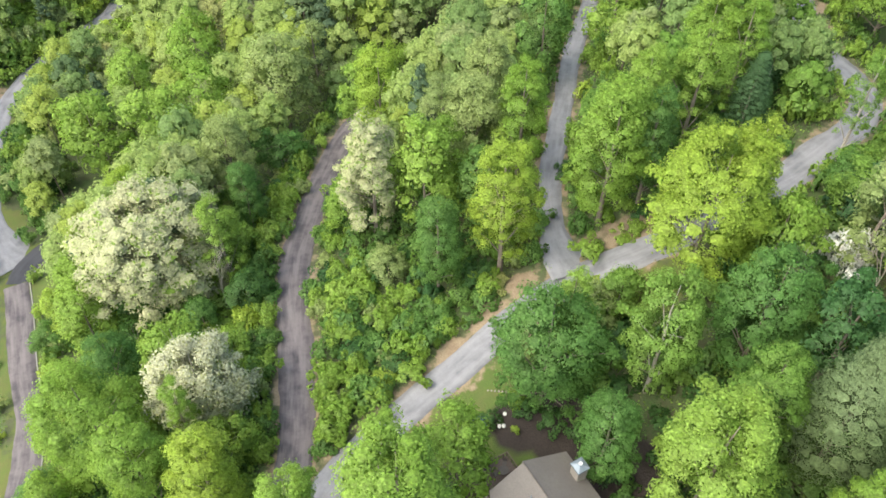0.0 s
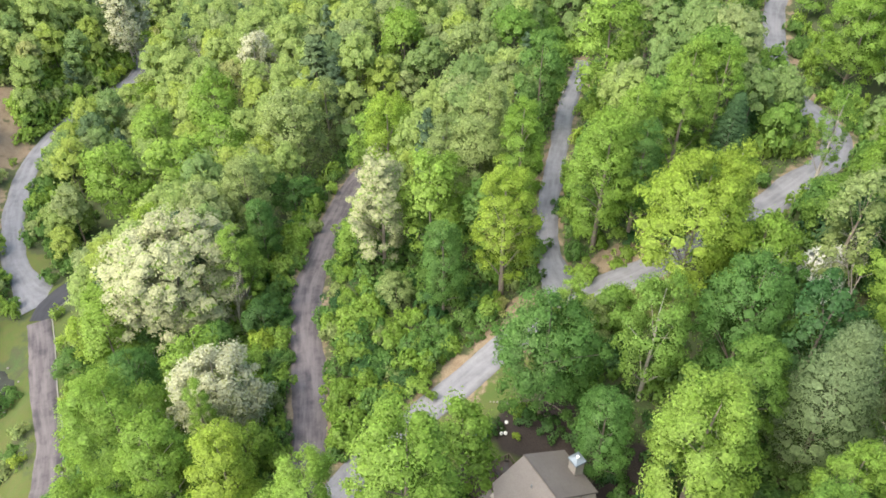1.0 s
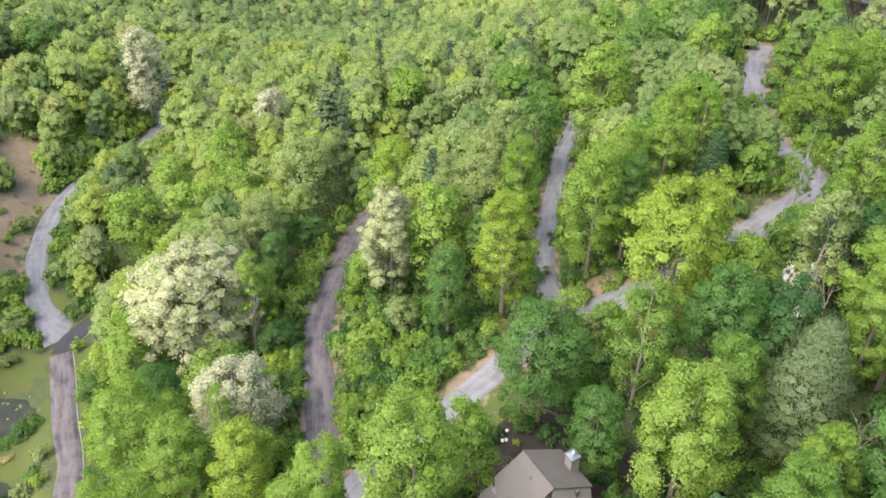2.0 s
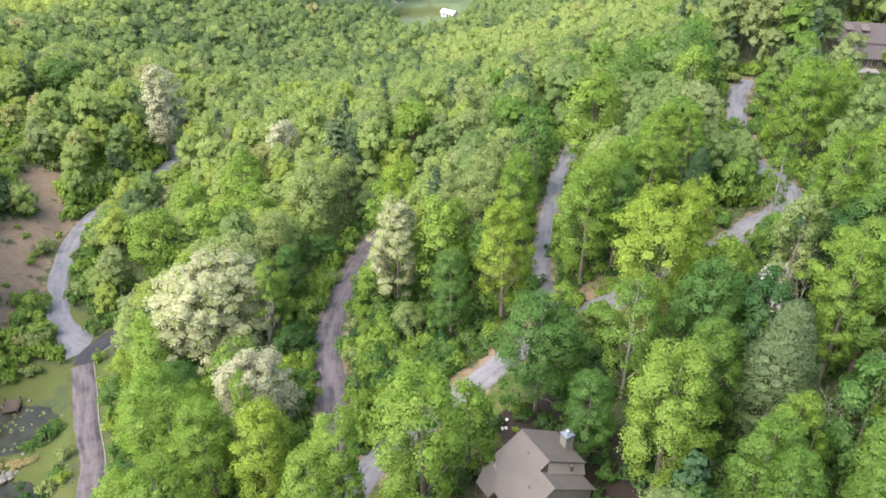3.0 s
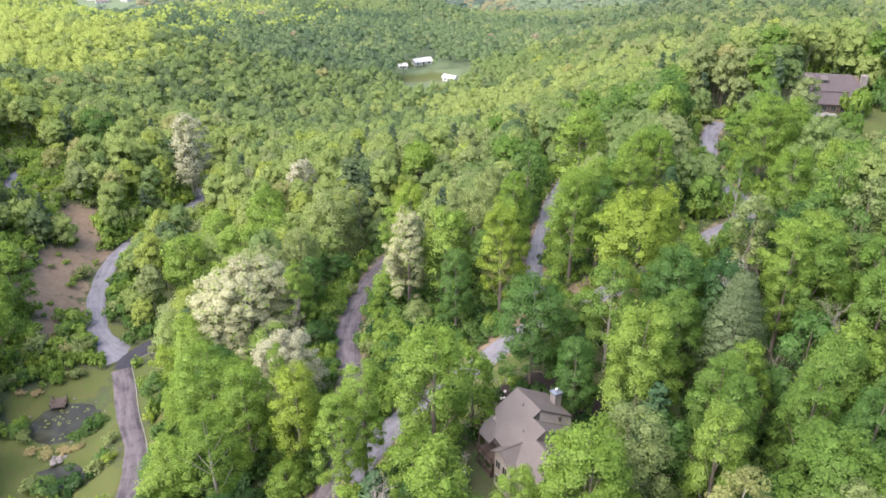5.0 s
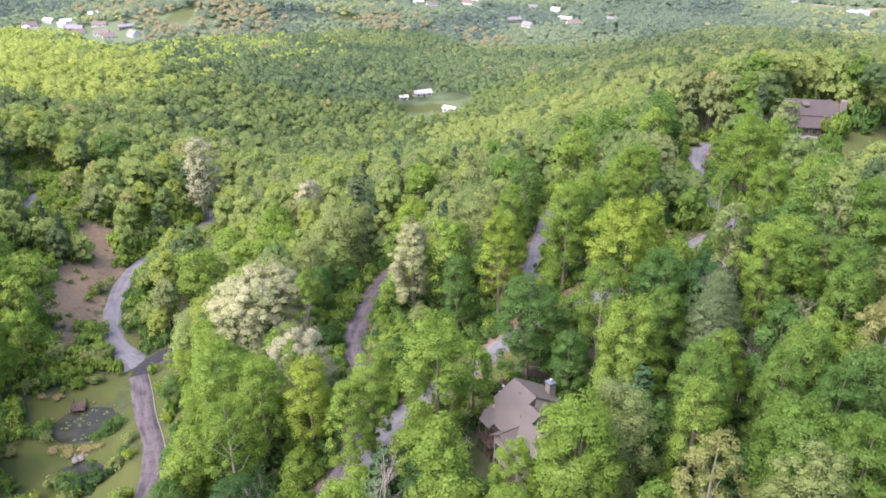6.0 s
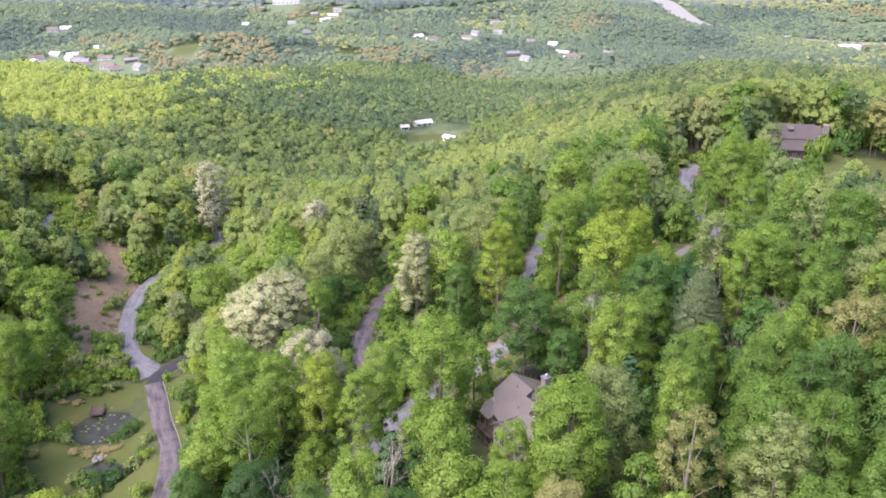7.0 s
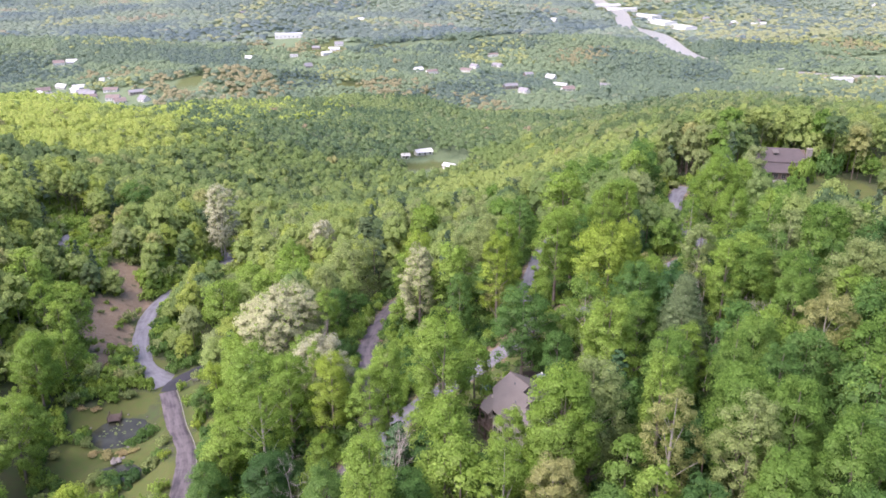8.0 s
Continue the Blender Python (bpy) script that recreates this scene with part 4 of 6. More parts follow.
fill_rng = np.random.default_rng(21)
spots = jitter_grid(fill_rng, -170, 160, -12, 250, 6.0)
spots = spots[in_sight(spots[:, 0], spots[:, 1])]
caps = clear_of(spots[:, 0], spots[:, 1])
kind = pick(fill_rng, len(spots))
luck = fill_rng.random(len(spots))
kind = np.where((spots[:, 0] < -25) & np.isin(kind, ("mid", "dark")) & (luck < 0.65), "spring", kind)          # light kinds on the left flank, partly in place of its brighter cloud light
kind = np.where((spots[:, 0] < -25) & (kind == "spring") & (luck > 0.85), "yellow", kind)
kind = np.where((spots[:, 0] > 14) & (kind == "yellow"), "fresh", kind)
kind = np.where((spots[:, 0] < -70) & (spots[:, 1] < 112) & np.isin(kind, ("mid", "dark", "fir")), "spring", kind)          # edge beside the lawn, its light put into lighter kinds
kind = np.where((spots[:, 0] < -86) & (kind == "olive") & (luck < 0.6), "spring", kind)
kind = np.where((spots[:, 0] > 14) & (spots[:, 1] < 165) & (kind == "spring") & (luck < 0.75), np.where(luck < 0.3, "mid", "fresh"), kind)
tall = fill_rng.uniform(14, 22, len(spots))
wide = fill_rng.uniform(3.2, 4.8, len(spots))
taken = np.array(TREES)
order = np.argsort(spots[:, 1] + 0.3 * np.abs(spots[:, 0]))
single, woods_near = [], []
for i in order:
    x, y = spots[i]
    h = min(tall[i], caps[i])
    if h < 6:
        continue
    r = wide[i] * (0.55 + 0.45 * h / 20)
    if np.any(np.hypot(taken[:, 0] - x, taken[:, 1] - y) < 0.72 * taken[:, 2] + 0.55 * r):
        continue
    (single if len(single) < 230 else woods_near).append((x, y, h, r if len(single) < 230 else r * 1.1, kind[i]))
for x, y, h, r, k in single:
    plant("pine" if k == "fir" else str(fill_rng.choice(["oval", "round", "column", "open"], p=[0.45, 0.25, 0.2, 0.1])), k, float(x), float(y), float(h), float(r) * 1.13, "mid")

# ---- shrubs ----
SHRUBS = {}


def shrub(x, y, height, radius, species):
    """A low bush of leaf sprays on short stems."""
    key = (species, int(plant_rng.integers(0, 2)))
    if key not in SHRUBS:
        rng = np.random.default_rng(300 + key[1] + sum(map(ord, species)))
        c = np.column_stack([rng.normal(0, 0.45, 14), rng.normal(0, 0.45, 14), rng.uniform(0.25, 0.75, 14)])
        v, f = cards(rng, c, rng.uniform(0.24, 0.4, 14), 54, 0.115)
        SHRUBS[key] = tri_mesh("foliage", v, f, [LEAF[species]], normals=soft_normals(v, 1.0, 1.0, 0.2))
    ob = new("shrub", SHRUBS[key])
    ob.matrix_world = pose(x, y, float(ground_z(x, y)[0]) - 0.05, rz=float(plant_rng.uniform(0, 360))) @ Matrix.Diagonal((radius, radius, height, 1))
    return tagged(ob, {"spring": "light green leafy shrub on the bank", "mid": "mid green leafy shrub on the bank", "dark": "dark green rounded evergreen bush", "yellow": "yellow-green leafy shrub on the bank", "olive": "greyish green leafy shrub on the bank",
                       "blue": "blue-grey spruce bush in the garden bed", "grass": "clump of dry tan grass by the pond", "white": "small tree in white blossom", "tan": "reddish tan shrub on the bank"}.get(species, "leafy shrub on the wooded bank"), "shrub", "shrubs")


bush = jitter_grid(fill_rng, -112, 70, 2, 150, 2.5)
bush = bush[in_sight(bush[:, 0], bush[:, 1], 5)]
gap = road_gap(bush[:, 0], bush[:, 1])[0]
cap = clear_of(bush[:, 0], bush[:, 1])
want = (cap > 1.2) & (cap < 9.0) & (gap > 0.8)
bush, cap = bush[want], cap[want]
order = np.argsort(np.hypot(bush[:, 0] + 8, bush[:, 1] - 60))
thicket, made = [], []
for rank, i in enumerate(order):
    x, y = map(float, bush[i])
    bare = soft_spots(EARTHS, x, y) > 0.55
    if bare and fill_rng.random() < 0.82:
        continue
    h = float(min(cap[i], fill_rng.uniform(1.6, 4.2))) * (0.4 if bare else 1.0)
    r = float(fill_rng.uniform(1.2, 2.1)) * (0.6 + 0.1 * h)
    k = str(fill_rng.choice(["spring", "mid", "dark", "yellow", "olive", "tan"], p=[0.55, 0.34, 0.03, 0.02, 0.05, 0.01] if x > -60 else [0.62, 0.05, 0.0, 0.1, 0.18, 0.05]))
    if -93 < x < -62 and 95 < y < 152 and k != "dark":          # inside the bend of the lane: dark green bushes, darkened for their shade too
        k = "mid" if fill_rng.random() < 0.65 else "dark"
    if len(made) < 300:
        made.append(1)
        shrub(x, y, h, r * 1.25, k)
    else:
        thicket.append((x, y, h, r, k))

scrub = jitter_grid(fill_rng, -185, 150, 60, 240, 3.2)
scrub = scrub[(scrub[:, 0] < -112) | (scrub[:, 1] > 150)]
for (x, y), c in zip(scrub, clear_of(scrub[:, 0], scrub[:, 1])):
    if 1.2 < c < 9 and not (soft_spots(EARTHS, x, y) > 0.55 and fill_rng.random() < 0.82):
        thicket.append((float(x), float(y), float(min(c, fill_rng.uniform(2.5, 7.5))), float(fill_rng.uniform(1.9, 3.0)), str(fill_rng.choice(["spring", "olive", "yellow", "tan"], p=[0.55, 0.3, 0.1, 0.05]))))

low = jitter_grid(fill_rng, -62, 66, 6, 100, 3.3)          # dark brush in the shade of the tall trees
low = low[in_sight(low[:, 0], low[:, 1], 5)]
for (x, y), c in zip(low, clear_of(low[:, 0], low[:, 1])):
    if c >= 8:
        thicket.append((float(x), float(y), float(fill_rng.uniform(1.6, 3.8)), float(fill_rng.uniform(1.7, 2.6)), str(fill_rng.choice(["dark", "mid", "fresh"], p=[0.5, 0.35, 0.15]))))
for i in range(34):          # brush behind the house on the ridge
    thicket.append((float(92 + 1.6 * i + fill_rng.uniform(-1, 1)), float(190 - 0.28 * i + fill_rng.uniform(-2.5, 2.5)), float(fill_rng.uniform(5, 9)), float(fill_rng.uniform(2.4, 3.2)), "spring"))
under = jitter_grid(fill_rng, -185, -86, 96, 236, 3.4)          # undergrowth of the scrubby bank
for (x, y), c in zip(under, clear_of(under[:, 0], under[:, 1])):
    if c > 3.2 and soft_spots(EARTHS, x, y) < 0.5:
        thicket.append((float(x), float(y), float(fill_rng.uniform(2.0, 4.5)), float(fill_rng.uniform(2.2, 3.2)), str(fill_rng.choice(["spring", "olive", "fresh"], p=[0.6, 0.25, 0.15]))))


# ---- woods that nobody could count ----
def wood_rows(rng, p, lo, hi, rlo, rhi, pine=0.06):
    cap = clear_of(p[:, 0], p[:, 1])
    k = pick(rng, len(p), pine)
    x, y, luck = p[:, 0], p[:, 1], rng.random(len(p))
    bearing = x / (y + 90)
    crest = (bearing < -0.12) & (y > np.interp(bearing, [-0.55, -0.45, -0.32, -0.26, -0.20, -0.12], [270, 285, 370, 460, 530, 620]))     # sunlight along the crest of the far ridge, put into a pale leaf colour
    ravine = (bearing > -0.36) & (bearing < -0.02) & (y > 290) & (y < 600)     # conifers, and darker kinds in place of shade, on the slope into the ravine
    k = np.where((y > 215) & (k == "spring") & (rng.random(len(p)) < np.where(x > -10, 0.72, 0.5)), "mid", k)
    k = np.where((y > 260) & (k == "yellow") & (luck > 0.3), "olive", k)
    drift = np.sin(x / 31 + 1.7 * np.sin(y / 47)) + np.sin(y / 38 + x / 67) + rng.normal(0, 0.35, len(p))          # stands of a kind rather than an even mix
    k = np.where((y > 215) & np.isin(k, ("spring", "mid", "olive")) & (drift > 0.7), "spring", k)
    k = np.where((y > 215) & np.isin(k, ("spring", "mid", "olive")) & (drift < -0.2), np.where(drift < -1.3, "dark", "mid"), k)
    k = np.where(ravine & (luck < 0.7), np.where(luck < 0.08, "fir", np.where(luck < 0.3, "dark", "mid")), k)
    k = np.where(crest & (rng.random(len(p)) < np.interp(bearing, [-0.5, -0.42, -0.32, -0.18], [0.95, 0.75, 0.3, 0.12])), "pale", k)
    k = np.where((x > 60) & (y > 200) & (luck > 0.72), "olive", k)
    centre = (bearing > -0.04) & (bearing < 0.24) & (y > 400)          # more mid green on the middle spur
    k = np.where(centre & (luck < 0.55) & np.isin(k, ("spring", "yellow", "olive")), "mid", k)
    rows = []
    for (x, y), c, s in zip(p, cap, k):
        h = min(rng.uniform(lo, hi), c if c < 30 else 99)
        if h > 5:
            rows.append((x, y, h, rng.uniform(rlo, rhi) * (0.5 + 0.5 * h / hi), s))
    return rows


def bush_woods(name, label, rows, seed):
    """Shrubs beyond counting, in one mesh."""
    rng = np.random.default_rng(seed)
    keys = sorted(LEAF)
    forms = []
    for _ in range(6):
        c = np.column_stack([rng.normal(0, 0.45, 11), rng.normal(0, 0.45, 11), rng.uniform(0.25, 0.75, 11)])
        v = cards(rng, c, rng.uniform(0.24, 0.4, 11), 22, 0.17)[0]
        forms.append((v, soft_normals(v, 1.0, 1.0, 0.2)))
    z = ground_z(np.array([r[0] for r in rows]), np.array([r[1] for r in rows]))
    V, M, N, T = [], [], [], []
    for (x, y, h, r, k), zz in zip(rows, z):
        v, nv = forms[rng.integers(0, 6)]
        N.append(nv)
        T.append(np.full(len(v), rng.uniform(-0.3, 0.3)))
        V.append(v * (r, r, h) + (x, y, zz))
        M.append(np.full(len(v) // 3, keys.index(k)))
    V = np.vstack(V)
    tagged(new(name, tri_mesh(name, V, np.arange(len(V)).reshape(-1, 3), [LEAF[k] for k in keys], np.concatenate(M), False, np.vstack(N), np.concatenate(T))), label, "thicket", kind="stuff")


def wood_crown(rng, lumps, per, size, conifer=False, up=0.6):
    """One far crown, a unit in radius and two to three high, of overlapping leafy lumps with loose sprays."""
    turn = np.arange(lumps) * 2.39996 + rng.uniform(0, 6)
    if conifer:
        level = np.linspace(0.05, 1, lumps)
        reach = 0.62 * (1.05 - level) * rng.uniform(0.7, 1.2, lumps)
        c = np.column_stack([reach * np.cos(turn), reach * np.sin(turn), 0.3 + 2.3 * level])
        rad = (0.20 + 0.28 * (1 - level)) * (9 / max(lumps, 4)) ** 0.3
    else:
        drop = 1 - 1.45 * (np.arange(lumps) + 0.5) / lumps          # from the top round to below the widest part
        ring = np.sqrt(np.clip(1 - drop ** 2, 0, 1)) * rng.uniform(0.8, 1.12, lumps)
        lean = rng.normal(0, 0.08, 2)
        c = np.column_stack([ring * np.cos(turn) * 0.66 + lean[0] * drop, ring * np.sin(turn) * 0.66 + lean[1] * drop, 1.05 + drop * 0.78 + rng.normal(0, 0.09, lumps)])
        rad = rng.uniform(0.42, 0.58, lumps) * (7 / lumps) ** 0.33
        drift = rng.random(lumps) < 0.2
        c[drift] *= (1.16, 1.16, 1.07)
        rad[drift] *= 0.7
    core, spray = cores(rng, c, rad * (1.0 if per < 4 else 0.76), 0.62 if conifer else 0.86), cards(rng, c, rad, per, size, 0.5 if conifer else 0.0, 0.3, True)[0] if per else np.zeros((0, 3))
    v = np.vstack([core, spray])
    owner = np.concatenate([np.repeat(np.arange(lumps), len(core) // lumps), np.repeat(np.arange(lumps), len(spray) // lumps)])
    mid = np.array([0, 0, 1.0])
    lump = (v - c[owner]) / rad[owner, None]
    whole = (v - mid) * (1, 1, 0.7)
    n = 0.2 * lump + 0.45 * whole + np.array([0, 0, up]) + np.repeat(rng.normal(0, 0.16, (len(v) // 3, 3)), 3, 0)
    n /= np.linalg.norm(n, axis=1)[:, None] + 1e-9
    return v, n


def dome_woods(name, label, rows, seed, LEAF=HAZY_VALLEY_LEAF, lumps=5, per=1, size=0.2, stems=False, tall=(1.1, 1.55), sunk=0.0, tones=0.35, up=0.6):
    """Crowns of many far trees, lobed and uneven, in one mesh."""
    rng = np.random.default_rng(seed)
    keys = sorted(LEAF)
    forms = [wood_crown(rng, lumps, per, size, False, up) for _ in range(9)]
    spires = [wood_crown(rng, max(3, lumps), per, size * 0.8, True, up) for _ in range(4)]
    z = ground_z(np.array([r[0] for r in rows]), np.array([r[1] for r in rows]))
    V, M, N, T = [], [], [], []
    for (x, y, h, r, k), zz in zip(rows, z):
        v, nv = spires[rng.integers(0, 4)] if k == "fir" else forms[rng.integers(0, 9)]
        a = rng.uniform(0, 6.283)
        turn = np.array([[math.cos(a), math.sin(a), 0], [-math.sin(a), math.cos(a), 0], [0, 0, 1]])
        long = rng.uniform(*tall)
        top = (2.75 if k == "fir" else 2.2) * r * long
        N.append(nv @ turn)
        T.append(np.full(len(v), rng.uniform(-tones, tones)))
        V.append((v @ turn) * (r, r, r * long) + (x, y, zz + (-sunk * r if sunk else max(h - top, -0.3 * r))))
        M.append(np.full(len(v) // 3, keys.index(k)))
    if stems:
        for (x, y, h, r, k), zz in zip(rows, z):
            a = 0.2
            V.append(np.array([(x - a, y, zz - 0.5), (x + a, y, zz - 0.5), (x, y, zz + h * 0.75), (x, y - a, zz - 0.5), (x, y + a, zz - 0.5), (x, y, zz + h * 0.75)]))
            N.append(np.array([(0, -1, 0)] * 3 + [(1, 0, 0)] * 3))
            T.append(np.zeros(6))
            M.append(np.full(2, len(keys)))
    V = np.vstack(V)
    tagged(new(name, tri_mesh(name, V, np.arange(len(V)).reshape(-1, 3), [LEAF[k] for k in keys] + [BARK], np.concatenate(M), False, np.vstack(N), np.concatenate(T))), label, "woods", kind="stuff")


wood_rng = np.random.default_rng(31)
dome_woods("near_woods", "mixed spring woodland with trees in light and mid green", woods_near, 41, HILL_LEAF, 20, 32, 0.08, True, up=0.75)
bush_woods("thicket", "low leafy thicket of shrubs along the lanes", thicket, 42)
p = jitter_grid(wood_rng, -420, 420, 130, 440, 6.6)
p = p[in_sight(p[:, 0], p[:, 1], 15) & ((p[:, 1] >= 246) | (p[:, 0] < -168) | (p[:, 0] > 158))]
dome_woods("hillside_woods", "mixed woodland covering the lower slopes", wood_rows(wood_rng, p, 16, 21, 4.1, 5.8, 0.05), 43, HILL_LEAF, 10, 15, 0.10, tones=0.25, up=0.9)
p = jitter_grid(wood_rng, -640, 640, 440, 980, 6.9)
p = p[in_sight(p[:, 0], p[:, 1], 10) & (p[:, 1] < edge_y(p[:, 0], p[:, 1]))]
dome_woods("ridge_woods", "dense woodland on the lower ridges", wood_rows(wood_rng, p, 15, 20, 3.6, 5.0, 0.05), 44, HAZY_RIDGE_LEAF, 5, 5, 0.14, tall=(1.0, 1.45), tones=0.22, up=0.75)
p = jitter_grid(wood_rng, -190, 190, -140, -6, 7.0)
p = p[(p[:, 1] < -15) | (np.abs(p[:, 0]) > (p[:, 1] + 95) * 0.60 + 30)]
dome_woods("uphill_woods", "mixed spring woodland higher up the slope", wood_rows(wood_rng, p, 14, 20, 4.2, 5.8, 0.07), 45, HILL_LEAF, 10, 15, 0.11, True, tones=0.25, up=0.75)


RIVER_LINE = spline([(1500, 1180), (1000, 1260), (760, 1320), (600, 1385), (510, 1440), (486, 1520), (484, 1610), (498, 1800), (512, 2030), (500, 2180), (540, 2500), (520, 2800)], 30)
TOWN_HOUSES = [(-590, 1086), (-562, 1055), (-540, 1051), (-589, 1150), (-557, 1135), (-518, 1074), (-543, 1199), (-454, 1027), (-444, 1066), (-682, 1349), (-665, 1363), (-883, 1716), (-422, 1032), (-268, 1624), (-227, 1597),
               (-238, 1561), (-259, 1453), (-394, 1557), (-224, 1654), (-304, 1559), (-611, 2438), (-219, 2104), (-22, 1311), (54, 1380), (95, 1518), (101, 1158), (142, 1289), (181, 1175), (247, 1166), (119, 1123)]
TOWN_HOUSES += [(38, 1332), (177, 1260), (97, 1409), (187, 1135), (-47, 1350), (798, 2305), (821, 2254), (813, 2140), (816, 2066), (752, 2093), (736, 2185), (614, 1400), (890, 2223), (877, 2127), (620, 1365), (303, 2201), (307, 1914), (1391, 2627),
                (-575, 1072), (-530, 1085), (-505, 1052), (-548, 1105), (-600, 1110), (-490, 1090), (-470, 1045), (760, 2260), (850, 2180), (905, 2290), (780, 2380)]
WORKS = [(-348, 1753, 60, 22, 9, 8), (600, 2200, 90, 40, 8, -70), (625, 2070, 70, 36, 8, -72), (563, 2548, 90, 30, 9, 10), (535, 2640, 80, 30, 9, 10), (668, 1288, 52, 16, 7, 5), (606, 2389, 80, 40, 8, -60)]


def far_rows(rng, y0, y1, step, rlo, rhi, keep=1.0):
    p = jitter_grid(rng, -2300, 2300, y0, y1, step)
    p = p[in_sight(p[:, 0], p[:, 1], 10) & (p[:, 1] > edge_y(p[:, 0], p[:, 1]))]
    p = p[rng.random(len(p)) < keep]
    wet = np.min(np.hypot(p[:, 0, None] - RIVER_LINE[None, :, 0], p[:, 1, None] - RIVER_LINE[None, :, 1]), axis=1)
    town = np.zeros(len(p))
    for cx, cy, r in TOWNS:
        town = np.maximum(town, np.hypot(p[:, 0] - cx, p[:, 1] - cy) < r)
    ok = (wet > 30) & (soft_spots(FIELDS, p[:, 0], p[:, 1], 0.2) < 0.4) & ((town < 0.5) | (rng.random(len(p)) < 0.6))
    for hx, hy, wx, wy in [(a, b, 14, 70) for a, b in TOWN_HOUSES] + [(w[0], w[1], w[2] * 0.6, 110) for w in WORKS]:
        ok &= ~((np.abs(p[:, 0] - hx) < wx) & (p[:, 1] > hy - wy) & (p[:, 1] < hy + 14))
    p = p[ok]
    drift = np.sin(p[:, 0] / 90 + 2 * np.sin(p[:, 1] / 140)) + np.sin(p[:, 1] / 75 + p[:, 0] / 210)
    drift2 = np.sin(p[:, 0] / 60 + 1.5 * np.sin(p[:, 1] / 110) + 2) + np.sin(p[:, 1] / 130 - p[:, 0] / 150)
    k = np.where(rng.random(len(p)) < 0.86, np.where(drift > 0.1, "spring", "mid"), pick(rng, len(p), 0.05))
    k = np.where((drift > 1.5) & (rng.random(len(p)) < 0.5), "tan", k)
    k = np.where((drift2 > 0.9) & (rng.random(len(p)) < 0.8), np.where(rng.random(len(p)) < 0.5, "fir", "dark"), k)
    k = np.where((drift2 < -1.2) & (rng.random(len(p)) < 0.4), "yellow", k)
    for cx, cy, a, b, s, share in STANDS:
        k = np.where((np.hypot((p[:, 0] - cx) / a, (p[:, 1] - cy) / b) < 1) & (rng.random(len(p)) < share), s, k)
    return [(x, y, rng.uniform(9, 14), rng.uniform(rlo, rhi), s) for (x, y), s in zip(p, k)]


# stands of one kind in the valley: place, half axes, species, share
STANDS = [(-340, 1060, 120, 75, "tan", 0.7), (-300, 1010, 80, 30, "olive", 0.6), (-205, 1105, 55, 36, "fir", 0.95), (-435, 1300, 70, 45, "spring", 0.8), (-440, 1250, 50, 14, "tan", 0.7),
          # some dark stands hold hill shade and cloud shadow in their colour
          (-750, 1800, 260, 110, "dark", 0.6), (-480, 1790, 150, 70, "dark", 0.7), (-600, 1520, 140, 50, "dark", 0.5), (650, 1450, 60, 70, "dark", 0.7), (790, 1540, 50, 50, "tan", 0.6), (720, 1780, 180, 120, "yellow", 0.5),
          (150, 1750, 200, 60, "dark", 0.5), (560, 1180, 130, 60, "spring", 0.6), (60, 1560, 160, 40, "dark", 0.6), (330, 1330, 90, 90, "mid", 0.7),
          # light kinds in place of sunlight on the right of the valley
          (800, 1400, 300, 200, "spring", 0.55), (1000, 2100, 420, 480, "yellow", 0.35), (640, 1250, 160, 60, "yellow", 0.3)]
TOWNS = [(-400, 1040, 90), (-250, 1500, 160), (60, 1330, 130), (200, 1290, 90), (700, 2600, 200), (850, 2250, 160), (480, 2450, 120), (820, 1480, 90), (-700, 1650, 140)]
foot = far_rows(wood_rng, 600, 980, 7.6, 4.4, 6.0)
side = [-0.06 < x / (y + 90) < 0.24 for x, y, *_ in foot]
dome_woods("foothill_woods", "woods at the foot of the mountain", [r for r, q in zip(foot, side) if not q], 53, HAZY_VALLEY_LEAF, 4, 1, tall=(0.7, 1.0), sunk=0.35, tones=0.2, up=1.1)
dome_woods("ravine_woods", "woods where the ravine opens into the valley", [r for r, q in zip(foot, side) if q], 54, HAZY_RIDGE_LEAF, 4, 1, tall=(0.8, 1.1), sunk=0.3, tones=0.25, up=0.9)
dome_woods("valley_woods", "woods and scattered trees over the valley floor", far_rows(wood_rng, 980, 1700, 9.2, 4.4, 7.6), 51, HAZY_VALLEY_LEAF, 3, 0, tall=(0.75, 1.1), sunk=0.3, tones=0.18, up=1.3)
dome_woods("distant_woods", "distant woods on the valley floor and foothills", far_rows(wood_rng, 1700, 3500, 16, 7.5, 13), 52, HAZY_DISTANT_LEAF, 2, 0, tall=(0.5, 0.75), sunk=0.25, tones=0.15, up=1.4)

# ---- river ----
d = np.gradient(RIVER_LINE, axis=0)
d /= np.linalg.norm(d, axis=1)[:, None]
side = np.column_stack([d[:, 1], -d[:, 0]])
rv = [(*(RIVER_LINE[i] + side[i] * w), float(land(*RIVER_LINE[i])) + 3.5) for i in range(len(d)) for w in (-22, 22)]
tagged(new("river", poly_mesh("river", rv, [(2 * i, 2 * i + 1, 2 * i + 3, 2 * i + 2) for i in range(len(d) - 1)], RIVER)), "pale river winding along the valley floor", "river", kind="structure")


